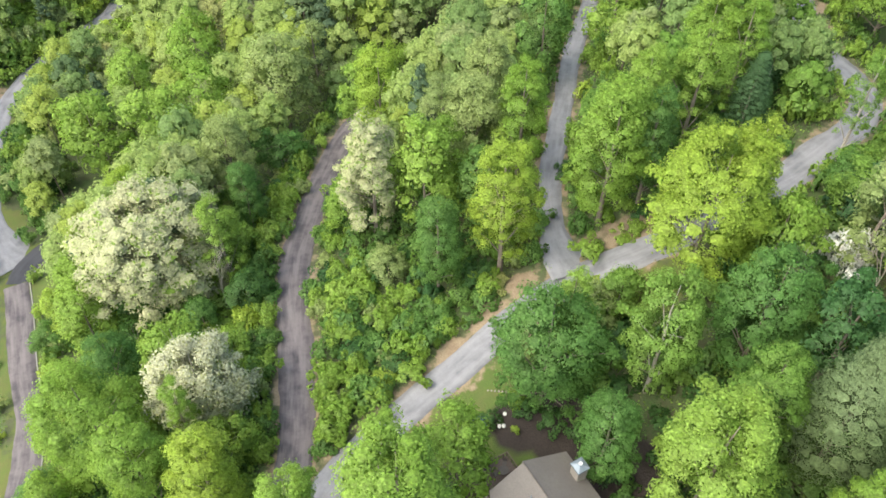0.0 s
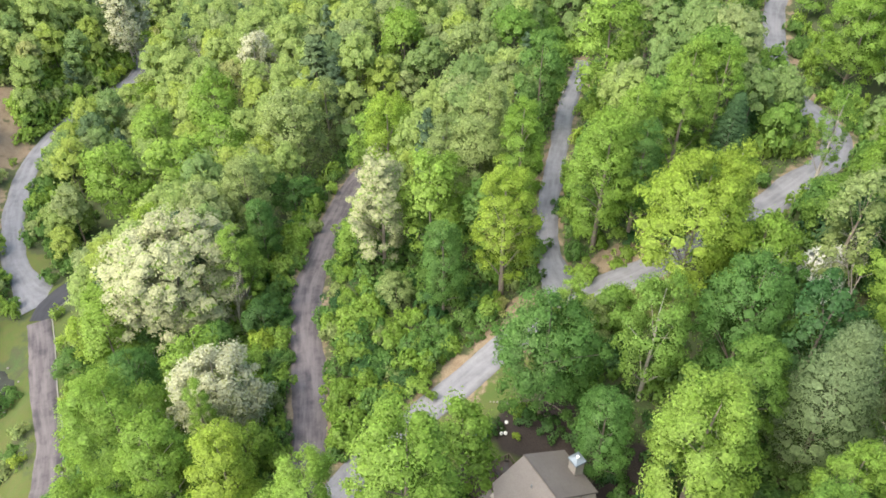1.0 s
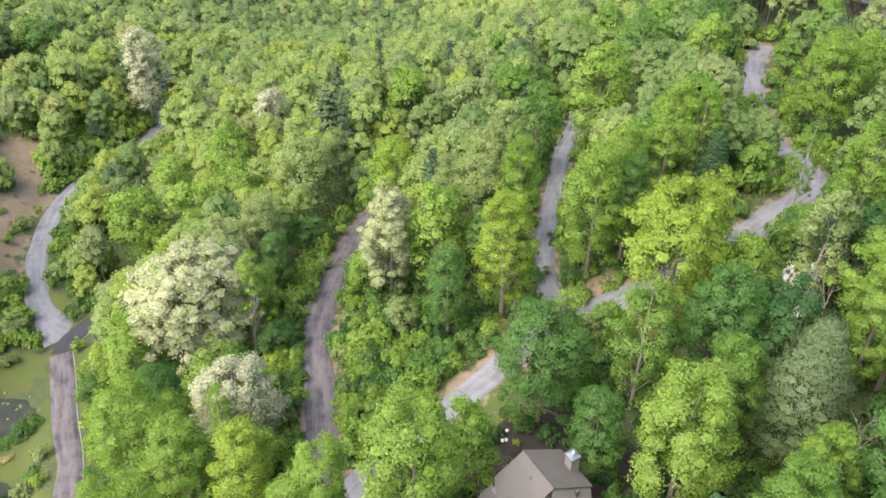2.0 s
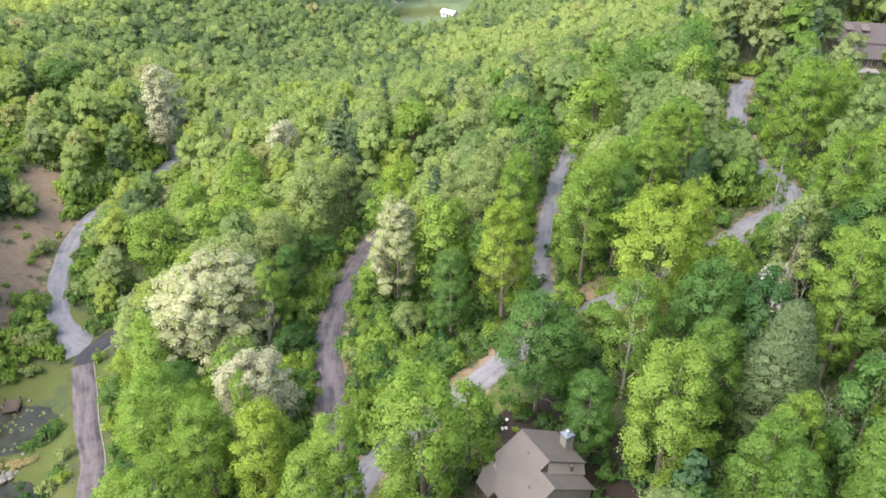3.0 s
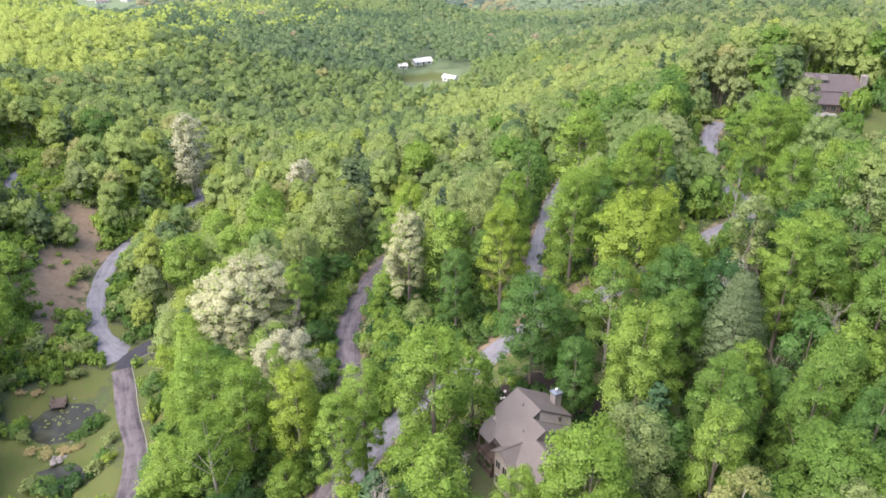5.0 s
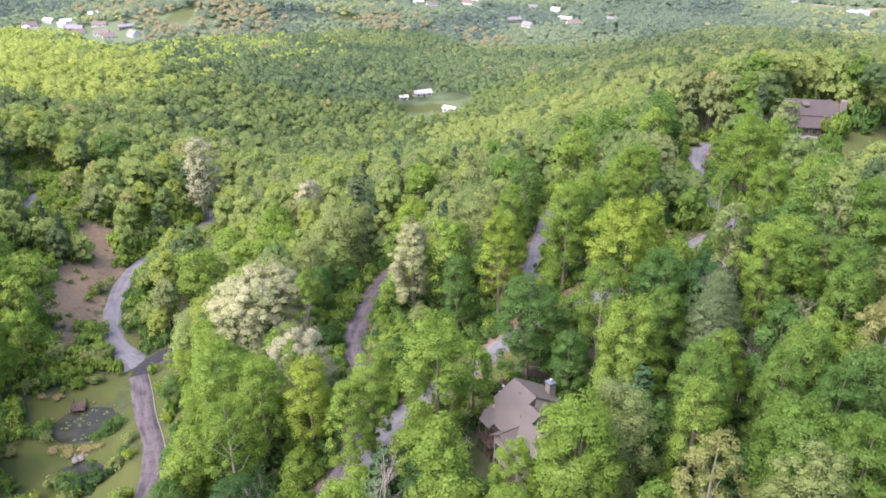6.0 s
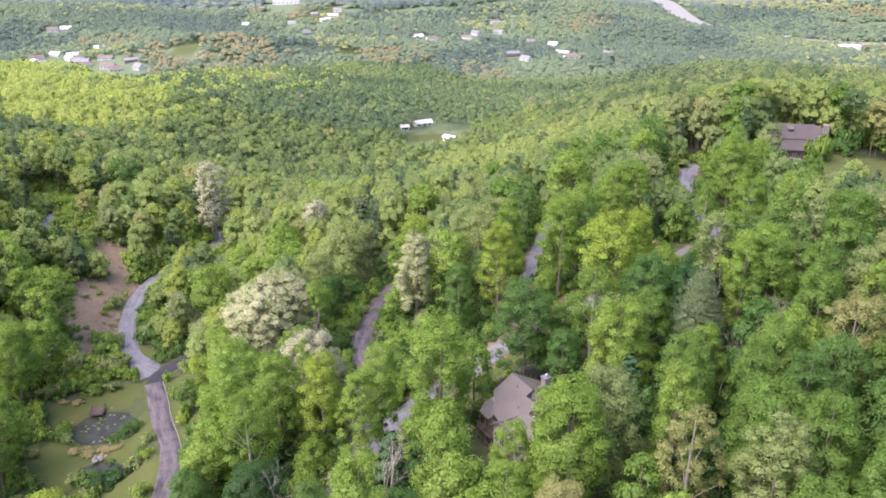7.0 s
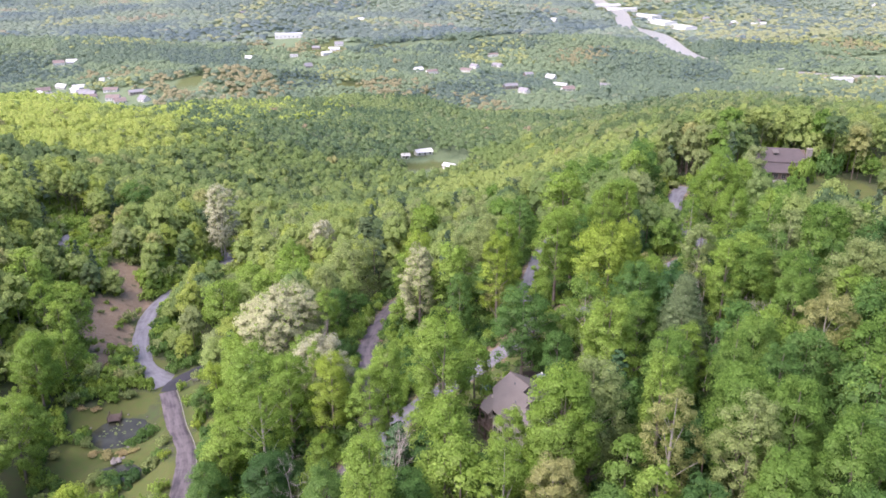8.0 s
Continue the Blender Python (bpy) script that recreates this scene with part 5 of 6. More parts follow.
# ---- low growth under the trees ----
def undergrowth():
    rng = np.random.default_rng(61)
    p = jitter_grid(rng, -66, 64, 18, 150, 0.95)
    x, y = p[:, 0], p[:, 1]
    ok = (clear_of(x, y) > 0.9) & (soft_spots(EARTHS, x, y, 0.5) < 0.45) & (road_gap(x, y)[0] > 0.7)
    p = p[ok]
    z = ground_z(p[:, 0], p[:, 1])
    c = np.column_stack([p, z + 0.15])
    v, f = cards(rng, c, rng.uniform(0.3, 0.6, len(c)), 6, 0.16)
    keys = ["spring", "mid", "dark", "olive"]
    m = np.repeat(rng.choice(4, len(c), p=[0.36, 0.4, 0.14, 0.1]), 6)
    tagged(new("undergrowth", tri_mesh("undergrowth", v, f, [LEAF[k] for k in keys], m)), "low green plants covering the forest floor", "undergrowth", kind="stuff")


undergrowth()


# ---- houses ----
def gable_walls(u0, u1, v0, v1, z0, eave, ridge, along="v"):
    """Closed walls with two gable ends."""
    s = Solid()
    b = [(u0, v0, z0), (u1, v0, z0), (u1, v1, z0), (u0, v1, z0), (u0, v0, eave), (u1, v0, eave), (u1, v1, eave), (u0, v1, eave)]
    f = [(0, 1, 5, 4), (1, 2, 6, 5), (2, 3, 7, 6), (3, 0, 4, 7), (3, 2, 1, 0)]
    if along == "v":
        um = (u0 + u1) / 2
        b += [(um, v0, ridge), (um, v1, ridge)]
        f += [(4, 5, 8), (6, 7, 9), (5, 6, 9, 8), (7, 4, 8, 9)]
    else:
        vm = (v0 + v1) / 2
        b += [(u0, vm, ridge), (u1, vm, ridge)]
        f += [(7, 4, 8), (5, 6, 9), (4, 5, 9, 8), (6, 7, 8, 9)]
    s.v, s.f = b, f
    return s


def window_on(parent, a, along, out, width, height):
    """A framed window: its lower left corner, the wall's direction and its outward normal."""
    a, along, out = Vector(a), Vector(along).normalized(), Vector(out).normalized()

    def bar(s, x0, x1, z0, z1, d0, d1):
        b = len(s.v)
        s.v += [tuple(a + along * x + out * d + Vector((0, 0, z))) for d in (d0, d1) for x, z in ((x0, z0), (x1, z0), (x1, z1), (x0, z1))]
        s.f += [tuple(b + i for i in q) for q in ((3, 2, 1, 0), (4, 5, 6, 7), (0, 1, 5, 4), (1, 2, 6, 5), (2, 3, 7, 6), (3, 0, 4, 7))]

    s = Solid()
    t = 0.09
    for x0, x1, z0, z1 in ((0, width, 0, t), (0, width, height - t, height), (0, t, t, height - t), (width - t, width, t, height - t), (width / 2 - 0.03, width / 2 + 0.03, t, height - t)):
        bar(s, x0, x1, z0, z1, 0.0, 0.10)
    w = part("window", s.mesh("window", SIDING), parent)
    g = Solid()
    bar(g, t, width - t, t, height - t, 0.0, 0.04)
    part("pane", g.mesh("pane", GLASS), w)
    return w


def rail(parent, a, b, z, top=1.0):
    """A deck rail: posts, balusters and a handrail between two corners."""
    a, b = Vector((*a, z)), Vector((*b, z))
    n = max(2, int((b - a).length / 0.45))
    s = Solid()
    for i in range(n + 1):
        p = a.lerp(b, i / n)
        w = 0.06 if i % 4 == 0 else 0.025
        s.box(p.x - w, p.x + w, p.y - w, p.y + w, z, z + top)
    s.tube(a + Vector((0, 0, top)), b + Vector((0, 0, top)), 0.07, 0.07, 4).tube(a + Vector((0, 0, 0.15)), b + Vector((0, 0, 0.15)), 0.04, 0.04, 4)
    part("rail", s.mesh("rail", DECKWOOD), parent)


def build_house():
    root = new("house")
    root.matrix_world = pose(*HOUSE_AT, -15.6, rz=HOUSE_TURN)
    tagged(root, "two-storey grey house with brown shingled gable roofs", "house")
    wall = lambda s, lab="": part("wall", s.mesh("wall", SIDING), root, lab)
    roof = lambda s: part("roof", s.mesh("roof", SHINGLE), root)
    # main block, its ridge at u = 0; one long slope runs down over the front wing
    main = gable_walls(-4.4, 5.1, -5.4, -0.3, -0.8, 6.9, 10.05)
    main.v[8] = (0, -5.4, 10.05)
    main.v[9] = (0, -0.3, 10.05)
    wall(main)
    middle = gable_walls(-5.8, 4.4, -8.6, -5.38, -0.8, 5.6, 9.2)
    middle.v[8] = (-1.375, -8.6, 9.2)
    middle.v[9] = (-1.375, -5.38, 9.2)
    wall(middle)
    slope = lambda u: 10.4 + 0.6 * u
    roof(Solid().slab([(u, v, slope(u)) for u, v in ((0, 0.2), (-3.8, 0.2), (-4.6, -1.4), (-6.3, -3.6), (-6.9, -14.1), (-3.0, -14.1), (-3.0, -8.75), (-1.375, -8.75), (-1.375, -5.7), (0, -5.7))], 0.2))
    roof(Solid().slab([(0, 0.35, 10.4), (0, -5.7, 10.4), (5.8, -5.7, 6.92), (5.8, 0.35, 6.92)], 0.22))
    part("ridge_cap", Solid().tube((0, 0.2, 10.42), (0, -5.7, 10.42), 0.09, 0.09, 6).mesh("ridge_cap", TRIM), root)
    # pale sloping apron and the stepped lower roofs at the front
    part("apron", Solid().slab([(0.0, -5.5, 10.12), (-0.7, -6.3, 9.22), (5.3, -6.3, 5.72), (5.6, -5.5, 6.85)], 0.15).mesh("apron", SIDING), root, "pale boarded apron under the upper roof")
    part("vent", Solid().box(3.0, 3.35, -6.15, -5.75, 7.3, 8.15).mesh("vent", TRIM), root, "dark roof vent")
    roof(Solid().slab([(-1.375, -6.0, 9.575), (-1.375, -8.9, 9.575), (4.9, -8.9, 5.81), (4.9, -6.0, 5.81)], 0.2))
    roof(Solid().slab([(-3.0, -8.4, 8.6), (-3.0, -14.1, 8.6), (2.6, -14.1, 5.24), (2.6, -8.4, 5.24)], 0.2))
    # cross gable facing the lawn
    wall(gable_walls(-7.4, -4.4, -9.3, -5.5, -1.6, 6.15, 7.6, "u"))
    roof(Solid().slab([(-7.9, -7.5, 7.8), (-3.7, -7.5, 7.8), (-3.7, -5.0, 6.05), (-7.9, -5.0, 6.05)], 0.2))
    roof(Solid().slab([(-7.9, -7.5, 7.8), (-7.9, -9.8, 6.1), (-3.7, -9.8, 6.1), (-3.7, -7.5, 7.8)], 0.2))
    part("ridge_cap", Solid().tube((-7.9, -7.5, 7.82), (-4.3, -7.5, 7.82), 0.08, 0.08, 6).mesh("ridge_cap", TRIM), root)
    # front wing
    front = gable_walls(-6.4, 1.9, -13.6, -8.62, -1.6, 5.2, 8.25)
    front.v[8] = (-3.0, -13.6, 8.25)
    front.v[9] = (-3.0, -8.62, 8.25)
    wall(front)
    part("ridge_cap", Solid().tube((-3.0, -8.8, 8.62), (-3.0, -14.1, 8.62), 0.08, 0.08, 6).mesh("ridge_cap", TRIM), root)
    for v, z in ((-8.6, 3.6), (-7.0, 3.6), (-8.6, 0.8), (-7.0, 0.8)):
        window_on(root, (-7.4, v + 0.0, z), (0, 1, 0), (-1, 0, 0), 1.15, 1.5)
    for u, z in ((-5.2, 2.6), (-2.8, 2.6), (-0.4, 2.6), (-4.4, 0.0)):
        window_on(root, (u, -13.6, z), (1, 0, 0), (0, -1, 0), 1.3, 1.5)
    for v in (-4.2, -2.2):
        window_on(root, (-4.4, v, 3.6), (0, 1, 0), (-1, 0, 0), 1.2, 1.6)
        window_on(root, (5.1, v + 1.2, 3.2), (0, -1, 0), (1, 0, 0), 1.2, 1.5)
    # chimney with a sheet metal cap
    ch = part("chimney", Solid().box(4.4, 5.6, -3.2, -2.0, 6.2, 9.35).mesh("chimney", SIDING, 0.03), root, "pale boxed chimney")
    cap = Solid().box(4.3, 5.7, -3.3, -1.9, 9.35, 9.6)
    b = len(cap.v)
    cap.v += [(4.3, -3.3, 9.6), (5.7, -3.3, 9.6), (5.7, -1.9, 9.6), (4.3, -1.9, 9.6), (5.0, -2.6, 9.9)]
    cap.f += [(b, b + 1, b + 4), (b + 1, b + 2, b + 4), (b + 2, b + 3, b + 4), (b + 3, b, b + 4)]
    part("cap", cap.mesh("cap", STEEL), ch, "grey sheet metal chimney cap")
    part("flue", Solid().tube((5.0, -2.6, 9.8), (5.0, -2.6, 10.05), 0.14, 0.14, 10).tube((5.0, -2.6, 10.05), (5.0, -2.6, 10.1), 0.2, 0.17, 10).mesh("flue", WHITE), ch)
    for u, v in ((-1.2, -3.0), (-3.4, -6.4)):
        z = 10.4 - 0.6 * abs(u)
        part("vent_pipe", Solid().tube((u, v, z - 0.3), (u, v, z + 0.5), 0.06, 0.06, 8).mesh("vent_pipe", STEEL), root)
    # covered porch and its two decks
    lean = lambda u: 6.85 + (u + 4.2) * 0.5
    roof(Solid().slab([(u, v, lean(u)) for u, v in ((-4.0, -3.2), (-4.0, 0.35), (-5.4, 0.35), (-6.9, -0.5), (-6.9, -3.2))], 0.18))
    for z in (2.4, -0.2):
        part("deck", Solid().box(-7.2, -4.38, -4.4, -0.3, z, z + 0.18).mesh("deck", DECKWOOD), root)
        rail(root, (-7.1, -4.3), (-7.1, -0.4), z + 0.18)
        rail(root, (-7.1, -4.3), (-5.9, -4.3), z + 0.18)
    for v in (-4.2, -2.4, -0.6):
        part("post", Solid().box(-6.95, -6.75, v - 0.1, v + 0.1, -3.5, 5.35 if v > -3.2 else 2.4).mesh("post", DECKWOOD), root)
    part("deck", Solid().box(-4.6, 1.7, -0.28, 4.9, 2.3, 2.5).mesh("deck", DECKWOOD), root)
    rail(root, (-4.5, 4.8), (1.6, 4.8), 2.5)
    rail(root, (1.6, 4.8), (1.6, 0.2), 2.5)
    rail(root, (-4.5, 4.8), (-4.5, 0.2), 2.5)
    for u, v in ((-4.4, 4.7), (1.5, 4.7), (-1.4, 4.7)):
        part("post", Solid().box(u - 0.1, u + 0.1, v - 0.1, v + 0.1, -2.0, 2.3).mesh("post", DECKWOOD), root)
    return root


def deck_furniture(root):
    """Table and chairs on the rear deck."""
    m = root.matrix_world
    table = new("round_table")
    table.matrix_world = m @ pose(0.2, 3.3, 2.5)
    tagged(table, "small dark round table on the rear deck", "table")
    part("tabletop", Solid().tube((0, 0, 0.70), (0, 0, 0.74), 0.55, 0.55, 16).mesh("tabletop", TRIM), table)
    part("pedestal", Solid().tube((0, 0, 0), (0, 0, 0.7), 0.06, 0.05, 8).tube((0, 0, 0), (0, 0, 0.04), 0.3, 0.28, 12).mesh("pedestal", TRIM), table)
    first = None
    for ang in (20, 140, 260):
        at = m @ pose(0.2, 3.3, 2.5) @ pose(0, 0, 0, rz=ang) @ pose(0, -0.95, 0)
        if first is None:
            first = new("deck_chair")
            tagged(first, "dark metal chair on the rear deck", "chair", "chairs on the deck")
            part("seat", Solid().box(-0.24, 0.24, -0.24, 0.24, 0.42, 0.47).mesh("seat", TRIM, 0.01), first)
            part("backrest", Solid().box(-0.24, 0.24, -0.28, -0.23, 0.55, 0.95).mesh("backrest", TRIM, 0.01), first)
            leg = Solid().tube((0, 0, 0), (0, 0, 0.43), 0.02, 0.02, 6).mesh("leg", TRIM)
            for lx, ly in ((-0.2, -0.2), (0.2, -0.2), (0.2, 0.2), (-0.2, 0.2)):
                part("leg", leg, first).location = (lx, ly, 0)
            first.matrix_world = at
        else:
            copy_thing(first, at)


house = build_house()
deck_furniture(house)


def build_manor():
    """The big house on the ridge: a long double roof with a hipped end."""
    root = new("house")
    root.matrix_world = pose(*MANOR_AT, -4.6, rz=MANOR_TURN)
    tagged(root, "large house with long brown shingled roofs on a ridge", "house")
    roof = lambda s: part("roof", s.mesh("roof", SHINGLE_DARK), root)
    part("wall", gable_walls(-8.0, 8.0, -1.0, 11.5, -1.0, 4.0, 7.3, "u").mesh("wall", DECKWOOD), root)
    part("wall", Solid().box(-6.5, 7.4, -7.2, -0.98, -1.0, 2.7).mesh("wall", DECKWOOD), root)
    roof(Solid().slab([(-8.6, 5.2, 7.6), (-8.6, -1.6, 4.4), (8.6, -1.6, 4.4), (6.2, 5.2, 7.6)], 0.25))
    roof(Solid().slab([(-8.6, 5.2, 7.6), (6.2, 5.2, 7.6), (8.6, 12.0, 4.2), (-8.6, 12.0, 4.2)], 0.25))
    roof(Solid().slab([(6.2, 5.2, 7.6), (8.6, -1.6, 4.4), (9.4, 5.2, 4.6), (8.6, 12.0, 4.2)], 0.25))
    roof(Solid().slab([(-7.0, -1.2, 4.1), (-7.0, -8.0, 2.5), (5.0, -8.0, 2.5), (5.0, -1.2, 4.1)], 0.22))
    roof(Solid().slab([(5.02, -1.2, 5.2), (2.6, -8.2, 2.75), (5.02, -8.4, 4.3)], 0.2))
    roof(Solid().slab([(5.04, -1.2, 5.2), (5.04, -8.4, 4.3), (8.2, -7.8, 2.6), (8.6, -1.3, 4.2)], 0.2))
    for u in (-5.6, -1.6):
        d = part("dormer", Solid().box(u - 0.75, u + 0.75, 1.6, 3.6, 5.4, 6.75).mesh("dormer", SHINGLE_DARK, 0.04), root)
        part("dormer_roof", Solid().slab([(u - 1.0, 1.2, 6.75), (u + 1.0, 1.2, 6.75), (u + 1.0, 4.4, 7.3), (u - 1.0, 4.4, 7.3)], 0.15).mesh("dormer_roof", SHINGLE), d)
        window_on(root, (u - 0.45, 1.59, 5.75), (1, 0, 0), (0, -1, 0), 0.9, 0.8)
    part("chimney", Solid().box(8.0, 9.6, 1.2, 3.0, -1.0, 8.2).box(7.9, 9.7, 1.1, 3.1, 8.2, 8.45).mesh("chimney", STONE, 0.04), root, "pale stone chimney")
    for u in (-5.6, -3.2, -0.8, 1.6, 5.4):
        window_on(root, (u, -7.2, 0.3), (1, 0, 0), (0, -1, 0), 1.4, 1.6)
    for v in (-5.5, 1.0, 3.4):
        window_on(root, (-8.0 if v > 0 else -6.5, v + 1.2, 0.6), (0, -1, 0), (-1, 0, 0), 1.2, 1.5)
    part("terrace", Solid().box(-6.6, 0.5, -11.5, -7.22, -1.2, 0.0).mesh("terrace", CONCRETE), root, "pale paved terrace")


build_manor()


def cottage(x, y, length, depth, eave, ridge, turn, wall_mat, roof_mat, label):
    """A small gabled house with eaves, windows and a door."""
    root = new("house")
    z = float(ground_z(x, y)[0])
    root.matrix_world = pose(x, y, z, rz=turn)
    tagged(root, label, "house", "houses in the valley")
    a, b = length / 2, depth / 2
    part("wall", gable_walls(-a, a, -b, b, -1.5, eave, ridge - 0.1, "u").mesh("wall", wall_mat), root)
    r = Solid()
    r.slab([(-a - 0.5, 0, ridge + 0.12), (-a - 0.5, -b - 0.6, eave - 0.2), (a + 0.5, -b - 0.6, eave - 0.2), (a + 0.5, 0, ridge + 0.12)], 0.2)
    r.slab([(-a - 0.5, 0, ridge + 0.12), (a + 0.5, 0, ridge + 0.12), (a + 0.5, b + 0.6, eave - 0.2), (-a - 0.5, b + 0.6, eave - 0.2)], 0.2)
    part("roof", r.mesh("roof", roof_mat), root)
    n = max(2, int(length / 4))
    for i in range(n):
        u = -a + (i + 0.5) * length / n
        s = Solid().box(u - 0.6, u + 0.6, -b - 0.06, -b + 0.05, 0.9, min(2.3, eave - 0.4))
        part("window", s.mesh("window", GLASS), root)
    part("door", Solid().box(-0.5 + 0.2, 0.5 + 0.2, -b - 0.07, -b + 0.02, 0, 2.05).mesh("door", TRIM), root)
    return root


cottage(-19, 511, 13, 7, 2.9, 4.6, 24, WHITE, ROOF_WHITE, "long white house with a white roof beside a meadow")
cottage(-32, 498, 6, 5, 2.4, 3.6, 10, WHITE, ROOF_WHITE, "small white outbuilding beside a meadow")
cottage(1, 456, 9, 5, 2.5, 3.8, -35, WHITE, ROOF_WHITE, "small white shed at the meadow's edge")
cottage(86, 690, 18, 9, 4.5, 8.5, 30, SIDING, ROOF_GREY, "grey-roofed house in the wooded valley")
cottage(60, 655, 12, 7, 3, 5, 10, WHITE, ROOF_WHITE, "small pale house in the wooded valley")
cottage(18, 141, 11, 8, 2.6, 5.0, 10, SIDING, ROOF_GREY, "grey-roofed house among trees below a driveway")
cottage(1.5, 127, 12, 8, 2.8, 5.2, -20, SIDING, ROOF_GREY, "grey-roofed house hidden among trees")

town_rng = np.random.default_rng(71)
for x, y in TOWN_HOUSES:
    k = int(town_rng.integers(0, 5))
    cottage(x, y, float(town_rng.uniform(14, 22)), float(town_rng.uniform(9, 12)), float(town_rng.uniform(3, 5.5)), float(town_rng.uniform(6, 9)), float(town_rng.uniform(-50, 50)),
            WHITE if k != 3 else SIDING, (ROOF_GREY, ROOF_WHITE, ROOF_BROWN, ROOF_GREY, ROOF_WHITE)[k], ("white house with a grey roof in the valley", "white house with a pale roof in the valley", "white house with a brown roof in the valley", "beige house with a grey roof in the valley", "white house with a pale roof in the valley")[k])
for x, y, length, depth, high, turn in WORKS:
    root = new("warehouse")
    root.matrix_world = pose(x, y, float(ground_z(x, y)[0]), rz=turn)
    tagged(root, "long low white commercial building in the valley", "building", "commercial buildings")
    a, b = length / 2, depth / 2
    part("wall", Solid().box(-a, a, -b, b, -2, high).mesh("wall", WHITE), root)
    part("roof", Solid().slab([(-a - 0.4, -b - 0.4, high), (a + 0.4, -b - 0.4, high), (a + 0.4, 0, high + 1.2), (-a - 0.4, 0, high + 1.2)], 0.3).slab([(-a - 0.4, 0, high + 1.2), (a + 0.4, 0, high + 1.2), (a + 0.4, b + 0.4, high), (-a - 0.4, b + 0.4, high)], 0.3).mesh("roof", ROOF_WHITE), root)
    for i in range(int(length / 9)):
        u = -a + 4.5 + i * 9
        part("window", Solid().box(u - 1.1, u + 1.1, -b - 0.1, -b + 0.1, 1.6, 3.4).mesh("window", GLASS), root)


# ---- the pond and its bank ----
for cx, cy, a, b in PONDS:
    n = 40
    ring = [(cx + a * (1.02 + 0.06 * math.sin(3 * t) + 0.04 * math.sin(5 * t + 1)) * math.cos(t), cy + b * (1.02 + 0.06 * math.sin(3 * t) + 0.04 * math.sin(5 * t + 1)) * math.sin(t), -42.72) for t in np.linspace(0, 2 * math.pi, n, endpoint=False)]
    tagged(new("pond", poly_mesh("pond", ring, [tuple(range(n))], POND)), "small dark garden pond with still water", "pond", kind="structure")


def build_dock():
    root = new("dock")
    root.matrix_world = pose(-84.6, 78.6, -42.35, rz=12)
    tagged(root, "small brown wooden dock with rails on a pond", "dock")
    for i in range(12):
        part("plank", Solid().box(-1.5, 1.5, -1.7 + i * 0.28, -1.7 + i * 0.28 + 0.25, 0.28, 0.34).mesh("plank", DECKWOOD), root)
    for x in (-1.4, 1.4):
        for y in (-1.6, 0, 1.5):
            part("post", Solid().box(x - 0.07, x + 0.07, y - 0.07, y + 0.07, -1.2, 1.35).mesh("post", DECKWOOD), root)
        part("rail", Solid().box(x - 0.05, x + 0.05, -1.65, 1.55, 1.3, 1.4).box(x - 0.03, x + 0.03, -1.65, 1.55, 0.8, 0.88).mesh("rail", DECKWOOD), root)
    part("rail", Solid().box(-1.4, 1.4, -1.66, -1.56, 1.3, 1.4).box(-1.4, 1.4, -1.64, -1.58, 0.8, 0.88).mesh("rail", DECKWOOD), root)


build_dock()
bank_rng = np.random.default_rng(81)


def boulder(x, y, r, label):
    """A rounded, uneven field stone."""
    bm = bmesh.new()
    bmesh.ops.create_icosphere(bm, subdivisions=2, radius=r)
    for v in bm.verts:
        v.co *= float(bank_rng.uniform(0.84, 1.1))
        v.co.z *= 0.6
    me = bpy.data.meshes.new("boulder")
    bm.to_mesh(me)
    bm.free()
    me.materials.append(STONE)
    ob = new("boulder", me)
    ob.matrix_world = pose(x, y, float(ground_z(x, y)[0]) + 0.1, rz=float(bank_rng.uniform(0, 360)))
    tagged(ob, label, "boulder", "boulders round the pond")


for i in range(11):
    t = 2 * math.pi * i / 11 + float(bank_rng.uniform(-0.15, 0.15))
    boulder(-81 + 7.9 * math.cos(t), 73.0 + 7.3 * math.sin(t), float(bank_rng.uniform(0.18, 0.36)), "grey rounded boulder on the pond's edge")
for bx, by, r in ((-77.6, 62.2, 0.75), (-78.6, 61.6, 0.6), (-77.0, 61.2, 0.55), (-78.0, 60.6, 0.7), (-76.6, 62.6, 0.45), (-78.9, 62.6, 0.4)):
    boulder(bx, by, r, "grey boulder of a small cascade between the ponds")
# weed floating on the larger pond
weed = []
while len(weed) < 26:
    wx, wy = bank_rng.uniform(-1, 1, 2)
    if math.hypot(wx, wy) < 0.86 and math.sin(3.1 * wx + 1.7) + math.sin(4.3 * wy - 2.6 * wx) > 0.15:
        weed.append((-81 + 7.2 * wx, 73 + 6.6 * wy, -42.74))
v, f = cards(bank_rng, np.array(weed), bank_rng.uniform(0.1, 0.4, len(weed)), 7, 0.24, 1.0, 3.0, False)
v[:, 2] = -42.70 + (v[:, 2] + 42.74) * 0.12
tagged(new("pond_weed", tri_mesh("pond_weed", v, f, [LEAF["olive"]])), "grey-green weed floating on the pond", "pond weed", kind="stuff")
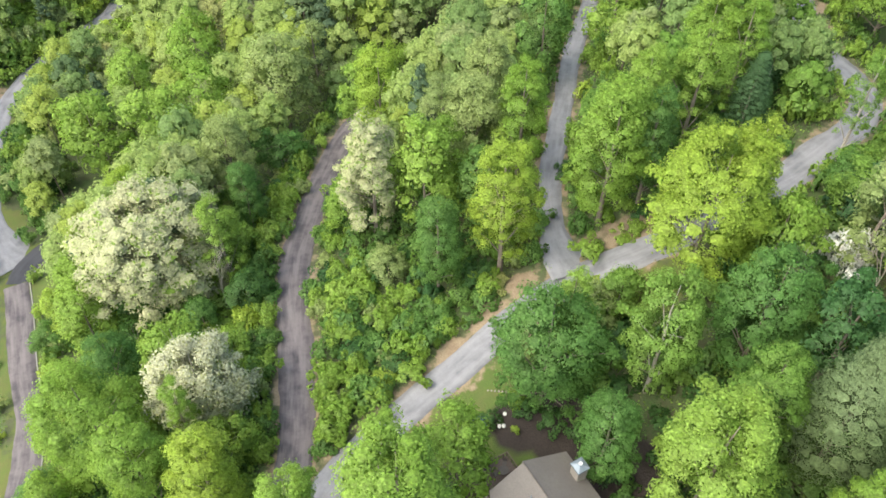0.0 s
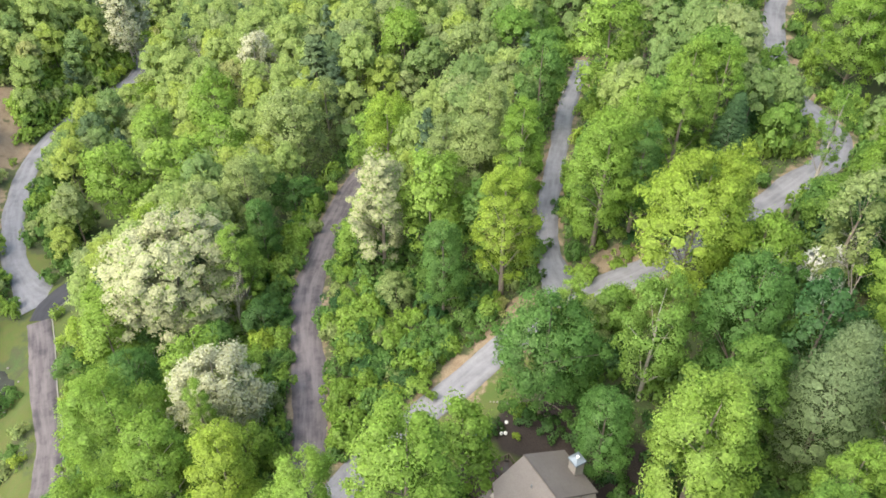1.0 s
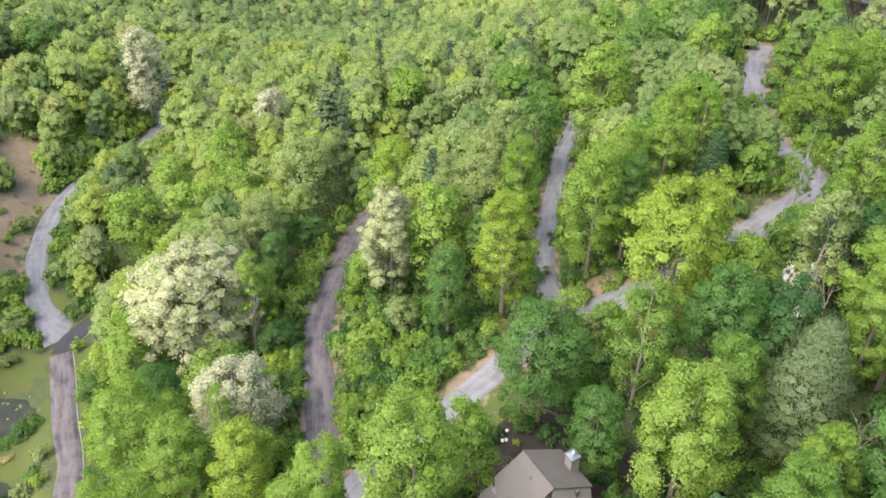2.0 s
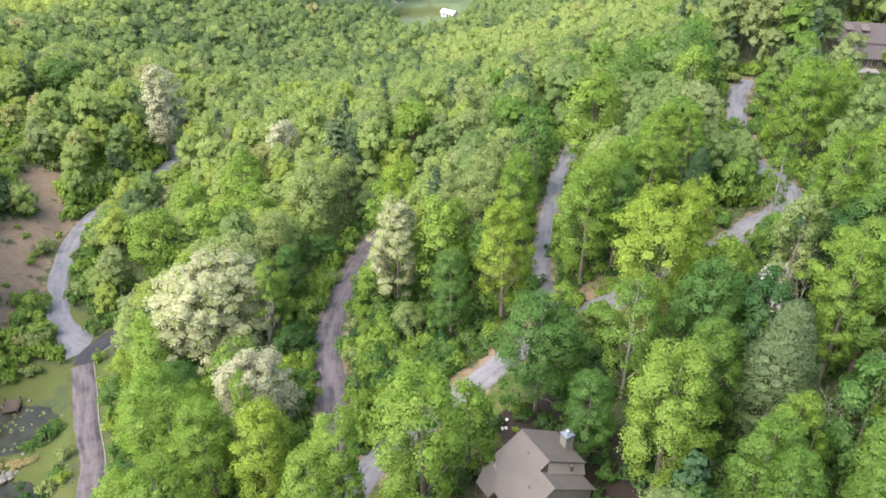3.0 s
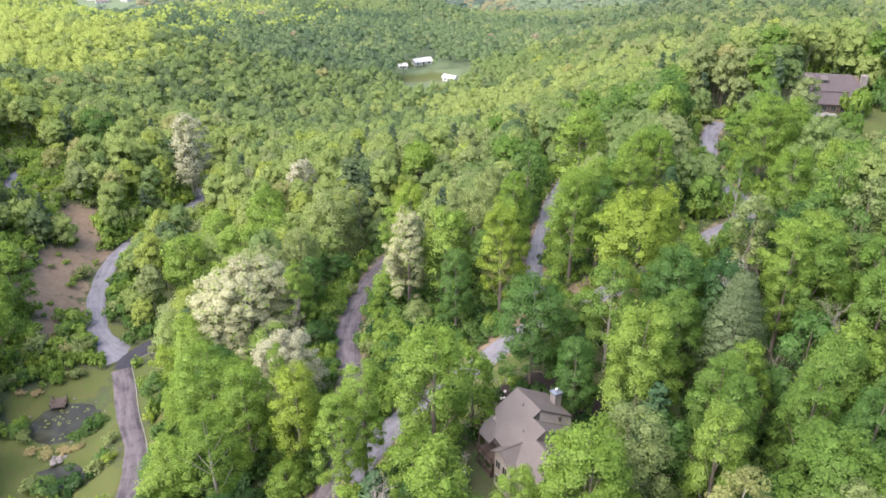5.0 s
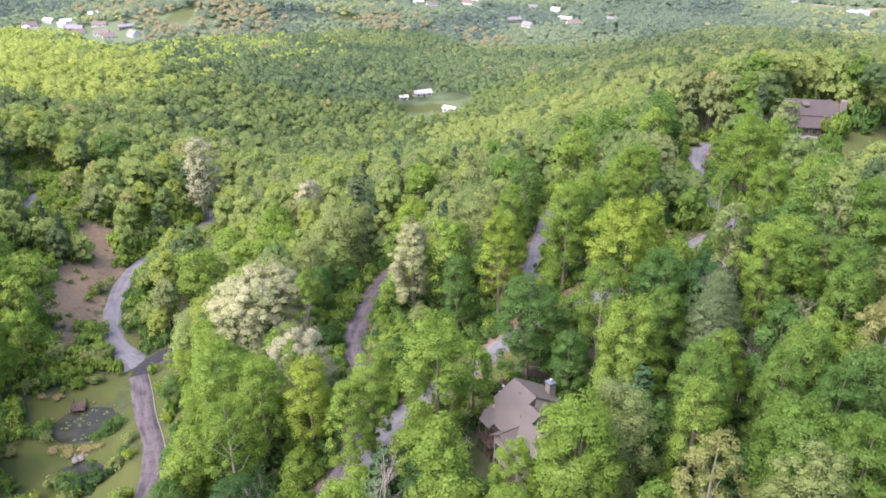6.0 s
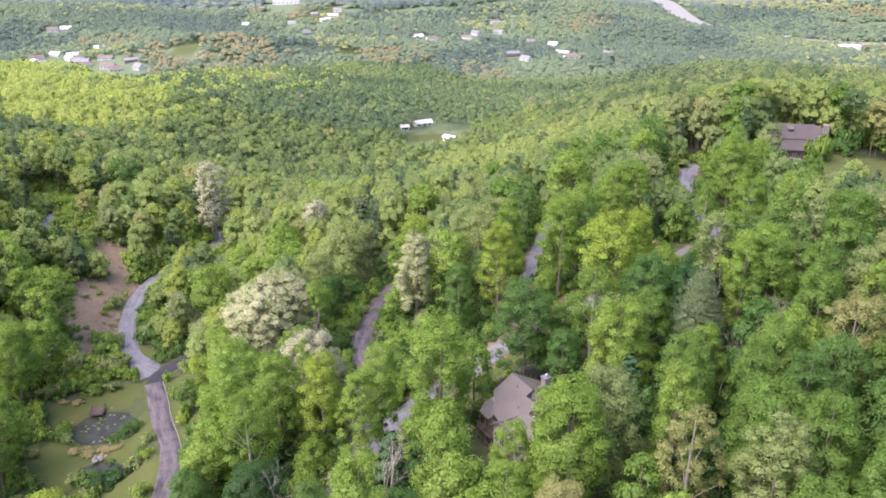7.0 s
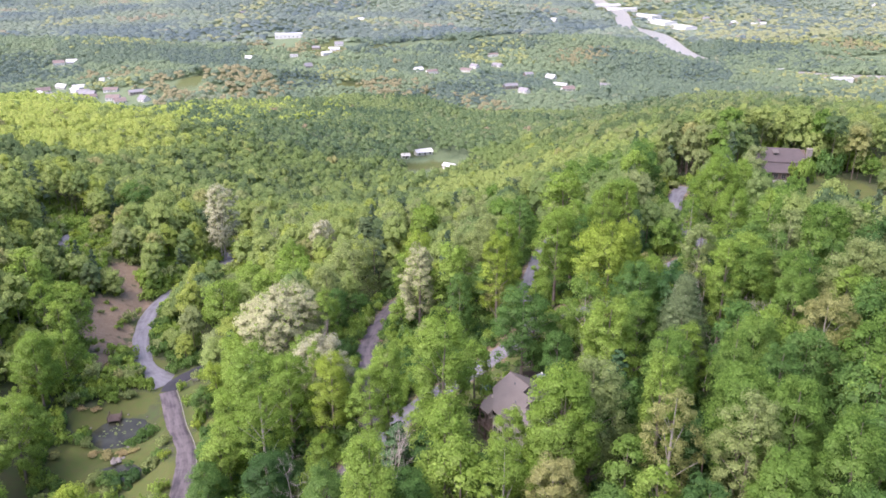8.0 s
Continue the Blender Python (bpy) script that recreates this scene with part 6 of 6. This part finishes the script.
for bx, by, h, r, k in ((-75.0, 70.5, 2.2, 2.0, "mid"), (-74.0, 73.0, 2.0, 1.8, "mid"), (-76.8, 68.6, 1.7, 1.7, "mid"), (-88.5, 69.0, 2.0, 2.0, "mid"), (-89.6, 71.5, 1.8, 1.6, "spring"), (-87.0, 67.0, 1.8, 1.7, "olive"),
                        (-70.6, 54.5, 2.6, 2.6, "dark"), (-73.5, 53.0, 2.6, 2.6, "dark"), (-76.5, 54.0, 2.4, 2.4, "mid"), (-79.5, 54.5, 2.0, 2.2, "olive"), (-84.0, 63.8, 0.9, 1.4, "grass"), (-80.5, 63.6, 0.9, 1.8, "grass"), (-77.5, 64.2, 0.9, 1.5, "grass"),
                        (-74.8, 64.6, 0.8, 1.2, "grass"), (-90, 80.5, 0.8, 1.3, "grass"), (-93, 79.5, 0.8, 1.2, "grass"), (-92, 62, 1.4, 1.6, "tan"), (-94.5, 66, 2.4, 2.2, "spring"), (-96, 73, 2.8, 2.4, "mid"), (-88, 85, 2.4, 2.4, "spring"), (-84, 87, 2.2, 2.0, "olive"),
                        (-91, 88.5, 2.8, 2.4, "spring"), (-94, 84, 3, 2.6, "mid"),
                        (4.3, 46.5, 2.4, 1.2, "blue"), (5.6, 47.6, 1.6, 1.1, "dark"), (9.9, 47.9, 1.7, 1.4, "dark"), (12.6, 46.2, 1.9, 1.5, "dark"), (8.3, 45.9, 0.8, 0.6, "yellow"), (8.4, 49.5, 2.2, 1.4, "spring"), (15.5, 44.8, 2.0, 1.5, "dark"),
                        (19.6, 37.5, 2.6, 1.5, "mid"), (18.6, 40.0, 2.0, 1.3, "dark"), (18.0, 34.6, 1.8, 1.3, "mid"), (101, 151, 2.2, 2.0, "dark"), (104, 150.5, 2.2, 2.0, "dark"), (97, 156, 4, 3, "mid"), (122, 165, 8, 4.2, "mid"), (111, 156.5, 8.5, 3.6, "spring")):
    shrub(bx, by, h, r, k)
shrub(46.2, 60.2, 7.5, 2.6, "white")
for bx, by in ((6.6, 47.5), (7.2, 48.1), (6.5, 46.6), (7.0, 46.6)):
    s = Solid().tube((0, 0, -0.05), (0, 0, 0.22), 0.2, 0.24, 9).tube((0, 0, 0.22), (0, 0, 0.42), 0.15, 0.08, 9)
    ob = new("garden_ornament", s.mesh("garden_ornament", WHITE))
    ob.location = (bx, by, float(ground_z(bx, by)[0]))
    tagged(ob, "small white stone ornament in the garden bed", "ornament", "garden ornaments")
for i in range(9):
    bx, by = 5.4 + 0.42 * i, 51.6 - 0.12 * i
    s = Solid().tube((0, 0, -0.1), (0, 0, 0.16), 0.17, 0.1, 7)
    ob = new("edging_stone", s.mesh("edging_stone", STONE))
    ob.location = (bx, by, float(ground_z(bx, by)[0]))
    tagged(ob, "pale stone edging the garden bed", "stone", "edging stones")

# pale kerb along the lane by the pond
line = ROADS["road_1"][0]
line = np.vstack([line[20:], ROADS["road_3"][0][2:14]])
d = np.gradient(line[:, :2], axis=0)
d /= np.linalg.norm(d, axis=1)[:, None]
side = np.column_stack([d[:, 1], -d[:, 0]])
s = Solid()
for i in range(len(line)):
    for off, dz in ((2.12, -0.2), (2.12, 0.13), (2.27, 0.13), (2.27, -0.2)):
        q = line[i, :2] + side[i] * off
        s.v.append((q[0], q[1], line[i, 2] + dz))
s.f = [(4 * i + j, 4 * i + (j + 1) % 4, 4 * i + 4 + (j + 1) % 4, 4 * i + 4 + j) for i in range(len(line) - 1) for j in range(4)]
tagged(new("kerb", s.mesh("kerb", CONCRETE)), "pale concrete kerb along the lane", "kerb", kind="structure")

# slab at the driveway and a signboard at the junction
s = Solid().box(-1.0, 1.0, -3.4, 3.4, -0.3, 0.12)
ob = new("driveway_slab", s.mesh("driveway_slab", CONCRETE, 0.02))
ob.matrix_world = pose(22.6, 130.2, float(ground_z(22.6, 130.2)[0]) + 0.12, rz=-20)
tagged(ob, "pale concrete slab beside the driveway", "slab")
sign = new("signboard")
sign.matrix_world = pose(-68.8, 93.6, float(ground_z(-68.8, 93.6)[0]), rz=25)
tagged(sign, "low pale signboard on two posts beside the junction", "sign")
part("board", Solid().box(-0.9, 0.9, -0.05, 0.05, 0.5, 1.2).mesh("board", CONCRETE, 0.01), sign)
for x in (-0.75, 0.75):
    part("post", Solid().box(x - 0.06, x + 0.06, -0.12, -0.055, -0.3, 1.3).mesh("post", TRIM), sign)
